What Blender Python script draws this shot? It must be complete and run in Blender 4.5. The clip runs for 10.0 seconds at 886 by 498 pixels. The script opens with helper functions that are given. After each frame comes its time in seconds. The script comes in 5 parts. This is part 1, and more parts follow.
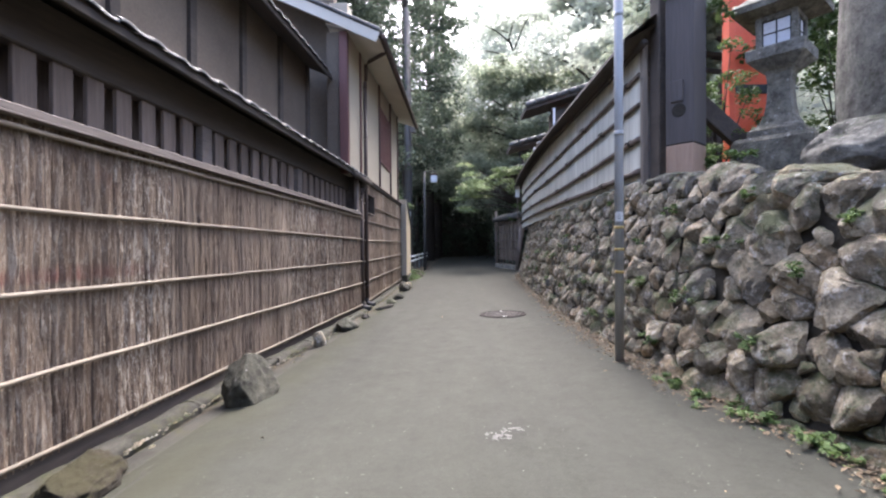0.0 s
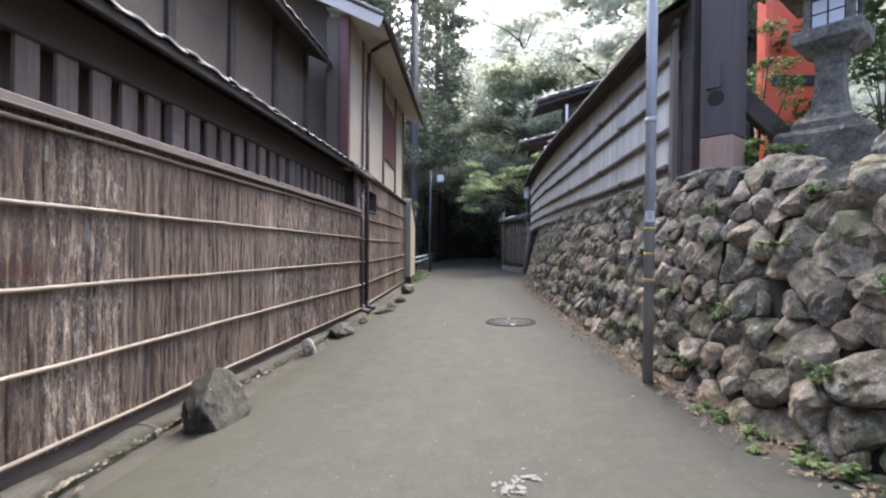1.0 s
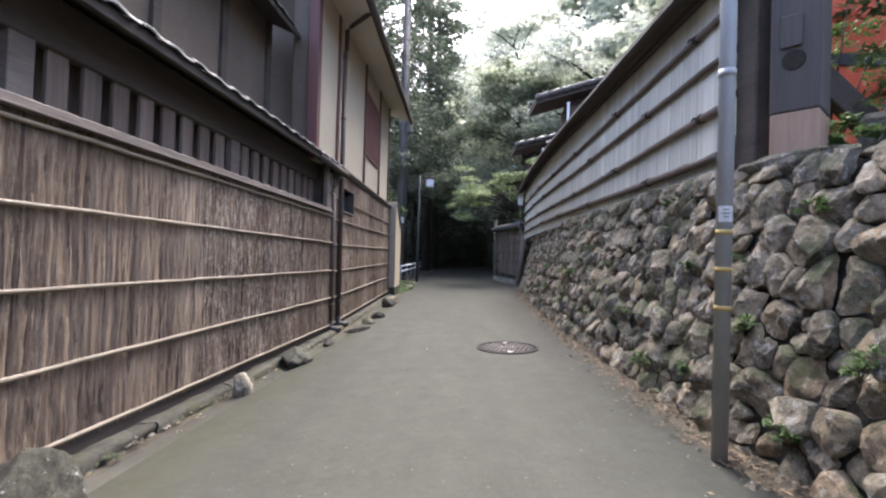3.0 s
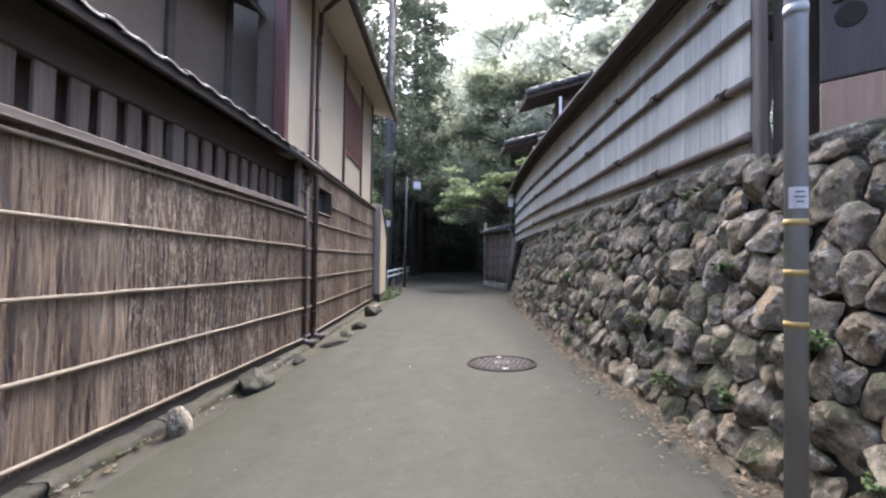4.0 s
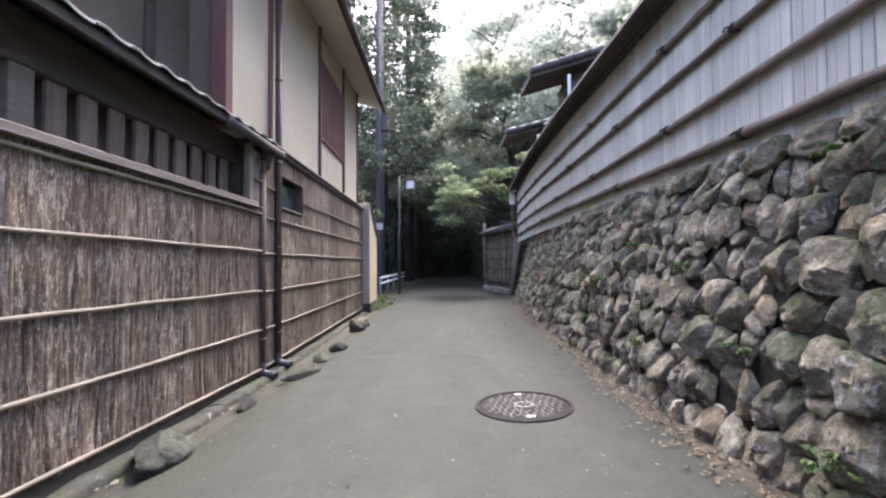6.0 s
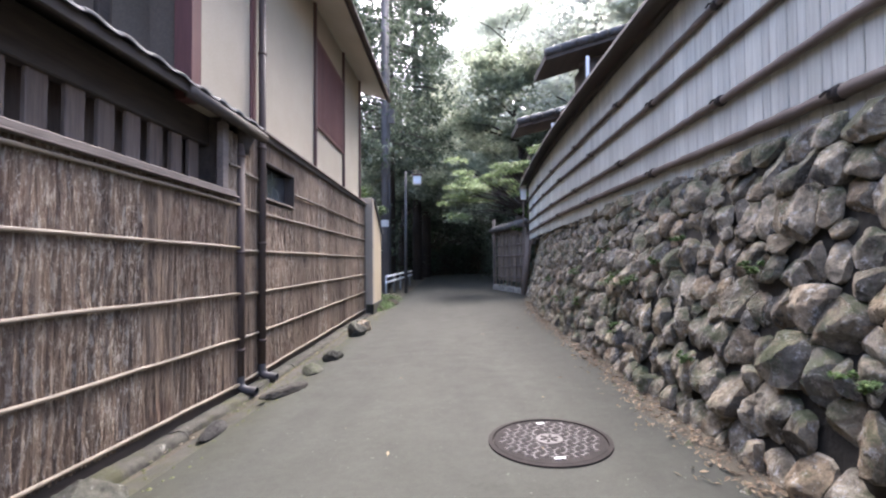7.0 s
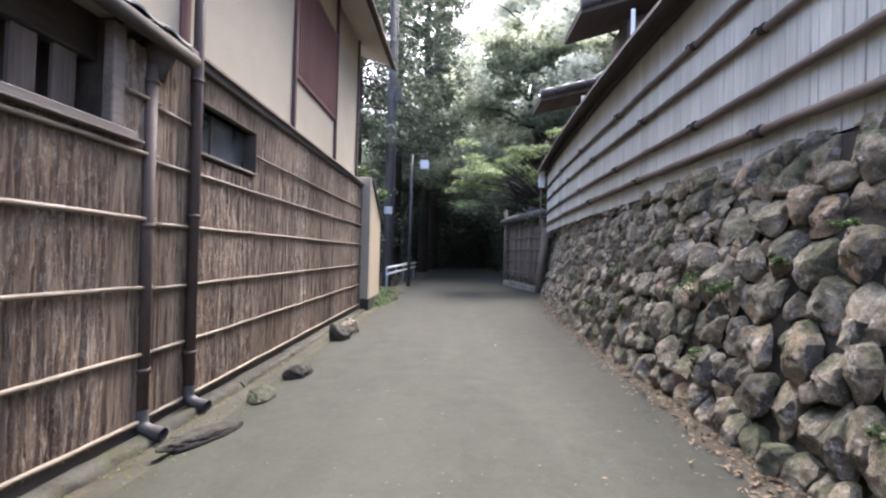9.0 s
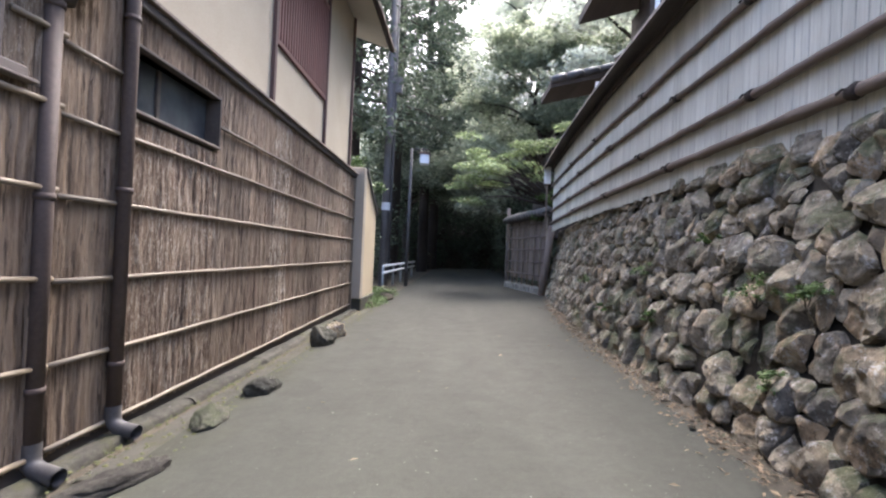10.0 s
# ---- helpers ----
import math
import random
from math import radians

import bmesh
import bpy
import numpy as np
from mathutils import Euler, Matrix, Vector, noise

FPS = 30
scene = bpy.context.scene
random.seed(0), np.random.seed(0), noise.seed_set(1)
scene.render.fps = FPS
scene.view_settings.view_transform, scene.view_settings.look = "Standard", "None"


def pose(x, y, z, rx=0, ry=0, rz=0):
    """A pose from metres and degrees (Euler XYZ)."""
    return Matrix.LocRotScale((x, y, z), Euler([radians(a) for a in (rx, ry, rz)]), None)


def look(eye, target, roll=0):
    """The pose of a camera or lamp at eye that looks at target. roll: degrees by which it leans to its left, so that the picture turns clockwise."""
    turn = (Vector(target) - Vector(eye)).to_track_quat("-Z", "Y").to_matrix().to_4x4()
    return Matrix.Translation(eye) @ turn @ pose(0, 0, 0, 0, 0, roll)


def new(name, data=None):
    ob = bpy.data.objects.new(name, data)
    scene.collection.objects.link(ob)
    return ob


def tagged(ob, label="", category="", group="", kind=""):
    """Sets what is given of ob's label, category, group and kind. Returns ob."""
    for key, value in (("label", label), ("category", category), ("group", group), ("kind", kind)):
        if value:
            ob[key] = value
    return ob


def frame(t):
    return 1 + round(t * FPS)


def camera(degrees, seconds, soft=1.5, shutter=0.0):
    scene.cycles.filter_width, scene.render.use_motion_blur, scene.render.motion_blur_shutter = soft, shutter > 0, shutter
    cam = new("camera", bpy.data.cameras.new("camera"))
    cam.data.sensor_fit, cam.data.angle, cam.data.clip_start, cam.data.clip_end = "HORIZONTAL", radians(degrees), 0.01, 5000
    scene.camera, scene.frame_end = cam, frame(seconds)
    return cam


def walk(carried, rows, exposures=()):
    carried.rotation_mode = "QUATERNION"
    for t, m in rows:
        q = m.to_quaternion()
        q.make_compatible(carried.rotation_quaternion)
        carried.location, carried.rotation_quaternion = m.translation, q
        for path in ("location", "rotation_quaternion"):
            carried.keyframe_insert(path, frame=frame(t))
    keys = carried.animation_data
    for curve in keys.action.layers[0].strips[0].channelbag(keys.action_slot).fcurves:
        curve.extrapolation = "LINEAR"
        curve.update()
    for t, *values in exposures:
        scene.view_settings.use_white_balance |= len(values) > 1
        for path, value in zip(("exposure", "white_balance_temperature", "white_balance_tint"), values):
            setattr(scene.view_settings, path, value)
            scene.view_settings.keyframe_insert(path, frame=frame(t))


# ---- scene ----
cam = camera(88.9, 10.0, soft=2.2)
PATH = [
    (0, (-0.392, 0.892, 1.036), (-0.444, 2.891, 1.012), -0.5),
    (0.5, (-0.388, 1.137, 1.034), (-0.456, 3.136, 1.01), 0.1),
    (1, (-0.379, 1.386, 1.031), (-0.458, 3.384, 1.012), 0.5),
    (1.5, (-0.369, 1.655, 1.023), (-0.452, 3.653, 1.014), 0.9),
    (2, (-0.365, 1.921, 1.021), (-0.439, 3.919, 1.021), 1.3),
    (2.5, (-0.364, 2.196, 1.017), (-0.421, 4.195, 1.028), 1.6),
    (4, (-0.314, 3.089, 1.007), (-0.303, 5.088, 1.049), 0.9),
    (4.5, (-0.302, 3.398, 0.998), (-0.272, 5.398, 1.051), 0.5),
    (5, (-0.295, 3.694, 0.995), (-0.258, 5.692, 1.054), 0.1),
    (5.5, (-0.3, 4.009, 0.997), (-0.263, 6.008, 1.058), -0.3),
    (7, (-0.265, 4.955, 1.003), (-0.279, 6.954, 1.055), -0.5),
    (7.5, (-0.254, 5.274, 1.003), (-0.284, 7.274, 1.047), -0.3),
    (8, (-0.252, 5.602, 0.998), (-0.291, 7.601, 1.033), 0.1),
    (8.5, (-0.269, 5.938, 0.98), (-0.309, 7.937, 1.009), 0.8),
    (9, (-0.264, 6.25, 0.976), (-0.309, 8.249, 0.995), 1.5),
    (9.5, (-0.27, 6.566, 0.945), (-0.313, 8.565, 0.965), 2.0),
    (10, (-0.268, 6.91, 0.918), (-0.311, 8.91, 0.94), 2.5),
]
walk(cam, [(t, look(eye, target, roll)) for t, eye, target, roll in PATH], [(0.0, 3.28, 5900, 13.5), (2.6, 3.26, 5950, 12.5), (5.5, 3.45, 5820, 15), (7.5, 3.54, 5820, 15.5), (10.0, 3.56, 5950, 13)])

# ---- light ----
world = bpy.data.worlds.new("world")
scene.world = world
world.use_nodes = True
wn, wl = world.node_tree.nodes, world.node_tree.links
SUN_ELEVATION, SUN_TURN = 54.0, 9.0
sky = wn.new("ShaderNodeTexSky")
sky.sky_type = "NISHITA"
sky.sun_disc = False
sky.sun_elevation, sky.sun_rotation = radians(SUN_ELEVATION), radians(SUN_TURN)
sky.dust_density, sky.air_density, sky.ozone_density = 6.0, 0.55, 0.3
wn["Background"].inputs["Strength"].default_value = 0.15
wl.new(sky.outputs["Color"], wn["Background"].inputs["Color"])
sun = new("sun", bpy.data.lights.new("sun", "SUN"))
sun.data.energy, sun.data.angle, sun.data.color = 0.62, radians(40), (1.0, 0.95, 0.88)
sun_way = Vector((math.sin(radians(SUN_TURN)) * math.cos(radians(SUN_ELEVATION)), math.cos(radians(SUN_TURN)) * math.cos(radians(SUN_ELEVATION)), math.sin(radians(SUN_ELEVATION))))
sun.matrix_world = look(sun_way * 50, (0, 0, 0))


# ---- materials ----
def nodes_of(name):
    m = bpy.data.materials.new(name)
    m.use_nodes = True
    n, l = m.node_tree.nodes, m.node_tree.links
    return m, n, l, n["Principled BSDF"]


def noise_node(n, l, vec, scale, detail=5.0, rough=0.6, stretch=None):
    if stretch:
        mp = n.new("ShaderNodeMapping")
        mp.inputs["Scale"].default_value = stretch
        l.new(vec, mp.inputs["Vector"])
        vec = mp.outputs["Vector"]
    t = n.new("ShaderNodeTexNoise")
    t.inputs["Scale"].default_value, t.inputs["Detail"].default_value, t.inputs["Roughness"].default_value = scale, detail, rough
    l.new(vec, t.inputs["Vector"])
    return t.outputs["Fac"]


def ramp(n, l, fac, stops):
    r = n.new("ShaderNodeValToRGB")
    e = r.color_ramp.elements
    while len(e) < len(stops):
        e.new(0.5)
    for el, (p, c) in zip(e, stops):
        el.position = p
        el.color = (*c, 1) if len(c) == 3 else (c[0], c[0], c[0], 1)
    l.new(fac, r.inputs["Fac"])
    return r.outputs["Color"]


def mix(n, l, fac, a, b, how="MIX"):
    m = n.new("ShaderNodeMix")
    m.data_type, m.blend_type = "RGBA", how
    for sock, v in ((0, fac), (6, a), (7, b)):
        if isinstance(v, (int, float)):
            m.inputs[sock].default_value = v
        elif isinstance(v, tuple):
            m.inputs[sock].default_value = (*v, 1)
        else:
            l.new(v, m.inputs[sock])
    return m.outputs[2]


def bump(n, l, bsdf, height, strength, distance):
    b = n.new("ShaderNodeBump")
    b.inputs["Strength"].default_value, b.inputs["Distance"].default_value = strength, distance
    l.new(height, b.inputs["Height"])
    l.new(b.outputs["Normal"], bsdf.inputs["Normal"])


def piece_random(n, l):
    o = n.new("ShaderNodeObjectInfo")
    g = n.new("ShaderNodeNewGeometry")
    a = n.new("ShaderNodeMath")
    a.operation = "ADD"
    l.new(o.outputs["Random"], a.inputs[0])
    l.new(g.outputs["Random Per Island"], a.inputs[1])
    f = n.new("ShaderNodeMath")
    f.operation = "FRACT"
    l.new(a.outputs[0], f.inputs[0])
    return f.outputs[0]


def where(n):
    return n.new("ShaderNodeNewGeometry").outputs["Position"]


def surface(name, dark, light, rough=0.7, big=1.5, fine=30.0, stretch=None, relief=0.3, depth=0.01, metal=0.0, vary=0.0, spots=None, moss=None, gloss=0.35):
    """Two scales of noise between two colours, fine relief, and where given spots (colour, scale, edge), moss (colour, edge) and a change from piece to piece."""
    m, n, l, b = nodes_of(name)
    p = where(n)
    f1 = noise_node(n, l, p, big, 4, 0.6, stretch)
    f2 = noise_node(n, l, p, fine, 6, 0.7, stretch)
    both = mix(n, l, 0.5, f1, f2)
    col = ramp(n, l, both, [(0.36, dark), (0.64, light)])
    if vary:
        r = piece_random(n, l)
        col = mix(n, l, 1.0, col, ramp(n, l, r, [(0.0, (1 - vary,)), (1.0, (1 + vary,))]), "MULTIPLY")
    if spots:
        s = noise_node(n, l, p, spots[1], 5, 0.7)
        col = mix(n, l, ramp(n, l, s, [(spots[2], (0.0,)), (spots[2] + 0.07, (1.0,))]), col, spots[0])
    if moss:
        s = noise_node(n, l, p, 3.5, 7, 0.75)
        col = mix(n, l, ramp(n, l, s, [(moss[1], (0.0,)), (moss[1] + 0.1, (0.85,))]), col, moss[0])
    l.new(col, b.inputs["Base Color"])
    b.inputs["Metallic"].default_value = metal
    b.inputs["Specular IOR Level"].default_value = gloss
    l.new(ramp(n, l, f2, [(0.3, (max(rough - 0.12, 0.05),)), (0.7, (min(rough + 0.12, 1.0),))]), b.inputs["Roughness"])
    bump(n, l, b, both, relief, depth)
    return m


def bark_material():
    """Upright strands of cedar bark; some sheets stay close and brown, others peel into pale flakes."""
    m, n, l, b = nodes_of("cedar_bark")
    p = where(n)
    r = piece_random(n, l)
    other = n.new("ShaderNodeMath")
    other.operation = "MULTIPLY"
    l.new(r, other.inputs[0])
    other.inputs[1].default_value = 7.31
    r2n = n.new("ShaderNodeMath")
    r2n.operation = "FRACT"
    l.new(other.outputs[0], r2n.inputs[0])
    r2 = r2n.outputs[0]
    shift = n.new("ShaderNodeVectorMath")
    shift.operation = "ADD"
    l.new(p, shift.inputs[0])
    l.new(r, shift.inputs[1])
    v = shift.outputs[0]
    fibre = noise_node(n, l, v, 1.0, 7, 0.68, (40, 46, 2.0))
    fibre.node.inputs["Distortion"].default_value = 0.35
    hair = noise_node(n, l, v, 1.0, 5, 0.7, (90, 130, 6.0))
    col = ramp(n, l, mix(n, l, 0.25, fibre, hair), [(0.32, (0.098, 0.072, 0.056)), (0.48, (0.206, 0.157, 0.122)), (0.66, (0.325, 0.265, 0.214))])
    col = mix(n, l, 1.0, col, ramp(n, l, r, [(0.0, (0.66, 0.60, 0.55)), (0.3, (0.92, 0.86, 0.80)), (0.55, (1.02, 1.0, 0.97)), (0.8, (0.84, 0.76, 0.70)), (1.0, (1.26, 1.24, 1.20))]), "MULTIPLY")
    streak = noise_node(n, l, v, 1.0, 5, 0.65, (9, 13, 0.8))
    col = mix(n, l, ramp(n, l, streak, [(0.55, (0.0,)), (0.70, (0.35,))]), col, (0.33, 0.280, 0.232))
    flake = noise_node(n, l, v, 1.0, 7, 0.72, (26, 34, 7.5))
    flake.node.inputs["Distortion"].default_value = 0.6
    xyz = n.new("ShaderNodeSeparateXYZ")
    l.new(p, xyz.inputs[0])
    worn = n.new("ShaderNodeMapRange")
    worn.inputs["From Min"].default_value, worn.inputs["From Max"].default_value = 8.6, 4.6
    worn.inputs["To Max"].default_value = 0.38
    l.new(xyz.outputs["Y"], worn.inputs["Value"])
    much = n.new("ShaderNodeMath")
    l.new(r2, much.inputs[0])
    l.new(worn.outputs[0], much.inputs[1])
    peeling = ramp(n, l, much.outputs[0], [(0.52, (0.06,)), (0.92, (0.9,))])
    peel = mix(n, l, 1.0, ramp(n, l, flake, [(0.53, (0.0,)), (0.58, (0.9,))]), peeling, "MULTIPLY")
    col = mix(n, l, peel, col, (0.46, 0.405, 0.355))
    chip = noise_node(n, l, v, 1.0, 6, 0.75, (44, 50, 19))
    chip.node.inputs["Distortion"].default_value = 0.8
    col = mix(n, l, mix(n, l, 1.0, ramp(n, l, chip, [(0.565, (0.0,)), (0.60, (0.9,))]), peeling, "MULTIPLY"), col, (0.54, 0.485, 0.43))
    col = mix(n, l, mix(n, l, 1.0, ramp(n, l, chip, [(0.38, (0.9,)), (0.43, (0.0,))]), peeling, "MULTIPLY"), col, (0.060, 0.038, 0.030))
    gap = noise_node(n, l, v, 1.0, 5, 0.66, (40, 46, 2.6))
    gap.node.inputs["Distortion"].default_value = 0.6
    col = mix(n, l, ramp(n, l, gap, [(0.36, (0.85,)), (0.435, (0.0,))]), col, (0.062, 0.043, 0.034))
    zone = noise_node(n, l, p, 1.0, 4, 0.6, (1.0, 1.3, 0.45))
    col = mix(n, l, 1.0, col, ramp(n, l, zone, [(0.34, (0.64, 0.60, 0.56)), (0.50, (0.95, 0.93, 0.90)), (0.64, (1.30, 1.28, 1.25))]), "MULTIPLY")
    red = noise_node(n, l, p, 1.7, 4, 0.6)
    col = mix(n, l, ramp(n, l, red, [(0.60, (0.0,)), (0.74, (0.40,))]), col, (0.17, 0.078, 0.058))
    smear = ramp(n, l, xyz.outputs["Z"], [(0.845, (0.0,)), (0.875, (1.0,)), (0.90, (1.0,)), (0.96, (0.0,))])
    far = n.new("ShaderNodeMapRange")
    far.inputs["From Min"].default_value, far.inputs["From Max"].default_value = 4.0, 3.2
    l.new(xyz.outputs["Y"], far.inputs["Value"])
    smear = mix(n, l, 1.0, smear, far.outputs[0], "MULTIPLY")
    smear = mix(n, l, 1.0, smear, ramp(n, l, streak, [(0.40, (0.15,)), (0.6, (0.75,))]), "MULTIPLY")
    col = mix(n, l, smear, col, (0.145, 0.040, 0.030))
    grey = n.new("ShaderNodeHueSaturation")
    grey.inputs["Saturation"].default_value, grey.inputs["Value"].default_value = 0.86, 1.0
    l.new(mix(n, l, 1.0, col, (0.90, 0.885, 0.775), "MULTIPLY"), grey.inputs["Color"])
    l.new(grey.outputs[0], b.inputs["Base Color"])
    b.inputs["Roughness"].default_value = 0.88
    b.inputs["Specular IOR Level"].default_value = 0.25
    bump(n, l, b, mix(n, l, 0.5, mix(n, l, 0.5, fibre, chip), gap), 1.0, 0.03)
    return m


def asphalt_material():
    m, n, l, b = nodes_of("asphalt")
    p = where(n)
    grit = noise_node(n, l, p, 160, 3, 0.7)
    patch = noise_node(n, l, p, 0.9, 6, 0.65, (1.0, 0.35, 1.0))
    blot = noise_node(n, l, p, 5, 5, 0.7)
    base = ramp(n, l, mix(n, l, 0.55, patch, grit), [(0.30, (0.0235, 0.0240, 0.0190)), (0.70, (0.046, 0.0475, 0.0385))])
    base = mix(n, l, ramp(n, l, blot, [(0.60, (0.0,)), (0.72, (0.35,))]), base, (0.029, 0.029, 0.025))
    track = noise_node(n, l, p, 1.0, 5, 0.6, (2.2, 0.10, 1.0))
    base = mix(n, l, 1.0, base, ramp(n, l, track, [(0.36, (0.93, 0.93, 0.93)), (0.64, (1.07, 1.07, 1.06))]), "MULTIPLY")
    crumb = noise_node(n, l, p, 22, 6, 0.8)
    base = mix(n, l, 1.0, base, ramp(n, l, crumb, [(0.36, (0.88, 0.88, 0.87)), (0.62, (1.09, 1.09, 1.08))]), "MULTIPLY")
    fleck = noise_node(n, l, p, 45, 2, 0.5)
    base = mix(n, l, ramp(n, l, fleck, [(0.73, (0.0,)), (0.76, (0.6,))]), base, (0.19, 0.18, 0.165))
    xyz = n.new("ShaderNodeSeparateXYZ")
    l.new(p, xyz.inputs[0])
    edge = n.new("ShaderNodeMapRange")
    edge.inputs["From Min"].default_value, edge.inputs["From Max"].default_value = -1.05, -1.75
    l.new(xyz.outputs["X"], edge.inputs["Value"])
    wob = n.new("ShaderNodeMath")
    wob.operation = "MULTIPLY"
    l.new(edge.outputs[0], wob.inputs[0])
    l.new(noise_node(n, l, p, 2.2, 7, 0.75), wob.inputs[1])
    base = mix(n, l, ramp(n, l, wob.outputs[0], [(0.24, (0.0,)), (0.54, (0.55,))]), base, (0.036, 0.036, 0.020))
    l.new(base, b.inputs["Base Color"])
    l.new(ramp(n, l, blot, [(0.3, (0.82,)), (0.7, (0.96,))]), b.inputs["Roughness"])
    b.inputs["Specular IOR Level"].default_value = 0.2
    bump(n, l, b, mix(n, l, 0.6, blot, grit), 0.35, 0.006)
    return m


def stone_material(name, dark, light, warm, moss_edge=0.62, lichen_edge=0.64, moss=(0.050, 0.066, 0.026)):
    m, n, l, b = nodes_of(name)
    p = where(n)
    r = piece_random(n, l)
    f1 = noise_node(n, l, p, 5, 6, 0.65)
    f2 = noise_node(n, l, p, 38, 7, 0.85)
    col = ramp(n, l, mix(n, l, 0.55, f1, f2), [(0.36, dark), (0.64, light)])
    tint = ramp(n, l, r, [(0.0, (0.44, 0.46, 0.50)), (0.12, (0.58, 0.58, 0.58)), (0.32, (0.80, 0.77, 0.70)), (0.5, (1.0, 0.97, 0.90)), (0.66, (0.70, 0.66, 0.58)), (0.80, warm), (0.90, (0.86, 0.85, 0.82)), (1.0, (1.42, 1.40, 1.32))])
    col = mix(n, l, 1.0, col, tint, "MULTIPLY")
    stain = noise_node(n, l, p, 8, 6, 0.75)
    col = mix(n, l, 1.0, col, ramp(n, l, stain, [(0.36, (0.42, 0.41, 0.39)), (0.52, (0.95, 0.94, 0.92)), (0.66, (1.3, 1.28, 1.22))]), "MULTIPLY")
    lich = noise_node(n, l, p, 17, 7, 0.8)
    col = mix(n, l, ramp(n, l, lich, [(lichen_edge - 0.03, (0.0,)), (lichen_edge + 0.02, (0.75,))]), col, (0.50, 0.485, 0.44))
    pit = noise_node(n, l, p, 26, 5, 0.8)
    col = mix(n, l, ramp(n, l, pit, [(0.34, (0.85,)), (0.41, (0.0,))]), col, (0.050, 0.045, 0.036))
    mo = noise_node(n, l, p, 2.4, 8, 0.8)
    up = n.new("ShaderNodeSeparateXYZ")
    l.new(n.new("ShaderNodeNewGeometry").outputs["Normal"], up.inputs[0])
    both = n.new("ShaderNodeMath")
    both.operation = "MULTIPLY_ADD"
    l.new(up.outputs["Z"], both.inputs[0])
    both.inputs[1].default_value = 0.10
    l.new(mo, both.inputs[2])
    col = mix(n, l, ramp(n, l, both.outputs[0], [(moss_edge, (0.0,)), (moss_edge + 0.1, (0.8,))]), col, moss)
    l.new(col, b.inputs["Base Color"])
    b.inputs["Roughness"].default_value = 0.86
    b.inputs["Specular IOR Level"].default_value = 0.3
    bump(n, l, b, mix(n, l, 0.5, mix(n, l, 0.5, f2, pit), lich), 1.0, 0.045)
    return m


def leaf_material(name, dark, light, through_light=0.35):
    m, n, l, b = nodes_of(name)
    r = piece_random(n, l)
    big = noise_node(n, l, where(n), 0.35, 3, 0.6)
    col = ramp(n, l, mix(n, l, 0.5, r, big), [(0.25, dark), (0.75, light)])
    l.new(col, b.inputs["Base Color"])
    b.inputs["Roughness"].default_value = 0.6
    b.inputs["Specular IOR Level"].default_value = 0.3
    t = n.new("ShaderNodeBsdfTranslucent")
    l.new(col, t.inputs["Color"])
    s = n.new("ShaderNodeMixShader")
    s.inputs[0].default_value = through_light
    l.new(b.outputs[0], s.inputs[1])
    l.new(t.outputs[0], s.inputs[2])
    l.new(s.outputs[0], n["Material Output"].inputs["Surface"])
    return m


def glass_material():
    m, n, l, b = nodes_of("window_glass")
    b.inputs["Base Color"].default_value = (0.04, 0.05, 0.055, 1)
    b.inputs["Roughness"].default_value = 0.12
    b.inputs["Specular IOR Level"].default_value = 0.6
    l.new(ramp(n, l, noise_node(n, l, where(n), 3, 3), [(0.3, (0.03, 0.035, 0.04)), (0.7, (0.07, 0.08, 0.085))]), b.inputs["Base Color"])
    return m


BARK = bark_material()
ASPHALT = asphalt_material()
STONE = stone_material("field_stone", (0.122, 0.108, 0.083), (0.510, 0.462, 0.376), (1.10, 0.94, 0.76), 0.525, 0.58)
BOULDER = stone_material("boulder_stone", (0.034, 0.035, 0.027), (0.104, 0.104, 0.085), (1.0, 0.95, 0.80), 0.60, 0.64, (0.060, 0.068, 0.034))
CARVED = stone_material("carved_granite", (0.135, 0.135, 0.122), (0.345, 0.342, 0.315), (1.0, 0.97, 0.92), 0.60, 0.62)
MONUMENT = stone_material("dark_weathered_granite", (0.080, 0.079, 0.070), (0.245, 0.240, 0.215), (1.0, 0.97, 0.92), 0.56, 0.66)
DARK_ROCK = stone_material("dark_slate_stone", (0.028, 0.027, 0.024), (0.085, 0.081, 0.072), (1.0, 0.95, 0.85), 0.74, 0.70)
MOSSY = stone_material("mossy_stone", (0.024, 0.021, 0.014), (0.075, 0.064, 0.043), (1.1, 1.0, 0.75), 0.53, 0.66, (0.042, 0.038, 0.014))
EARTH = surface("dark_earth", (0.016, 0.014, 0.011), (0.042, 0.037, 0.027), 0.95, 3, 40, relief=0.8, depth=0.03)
SOIL = surface("forest_soil", (0.035, 0.030, 0.020), (0.095, 0.078, 0.052), 0.95, 1.2, 25, relief=0.8, depth=0.05, moss=((0.05, 0.07, 0.025), 0.55))
DIRT = surface("leafy_dirt", (0.026, 0.022, 0.015), (0.074, 0.063, 0.042), 0.95, 6, 60, relief=0.9, depth=0.02)
CONCRETE = surface("old_concrete", (0.025, 0.024, 0.018), (0.060, 0.056, 0.044), 0.95, 2.5, 50, relief=0.7, depth=0.012, vary=0.12, moss=((0.044, 0.043, 0.018), 0.52))
KERB = surface("worn_kerb_concrete", (0.023, 0.022, 0.016), (0.072, 0.067, 0.052), 0.95, 6, 45, relief=0.9, depth=0.018, vary=0.12, moss=((0.046, 0.046, 0.019), 0.50), spots=((0.26, 0.25, 0.22), 14, 0.63))
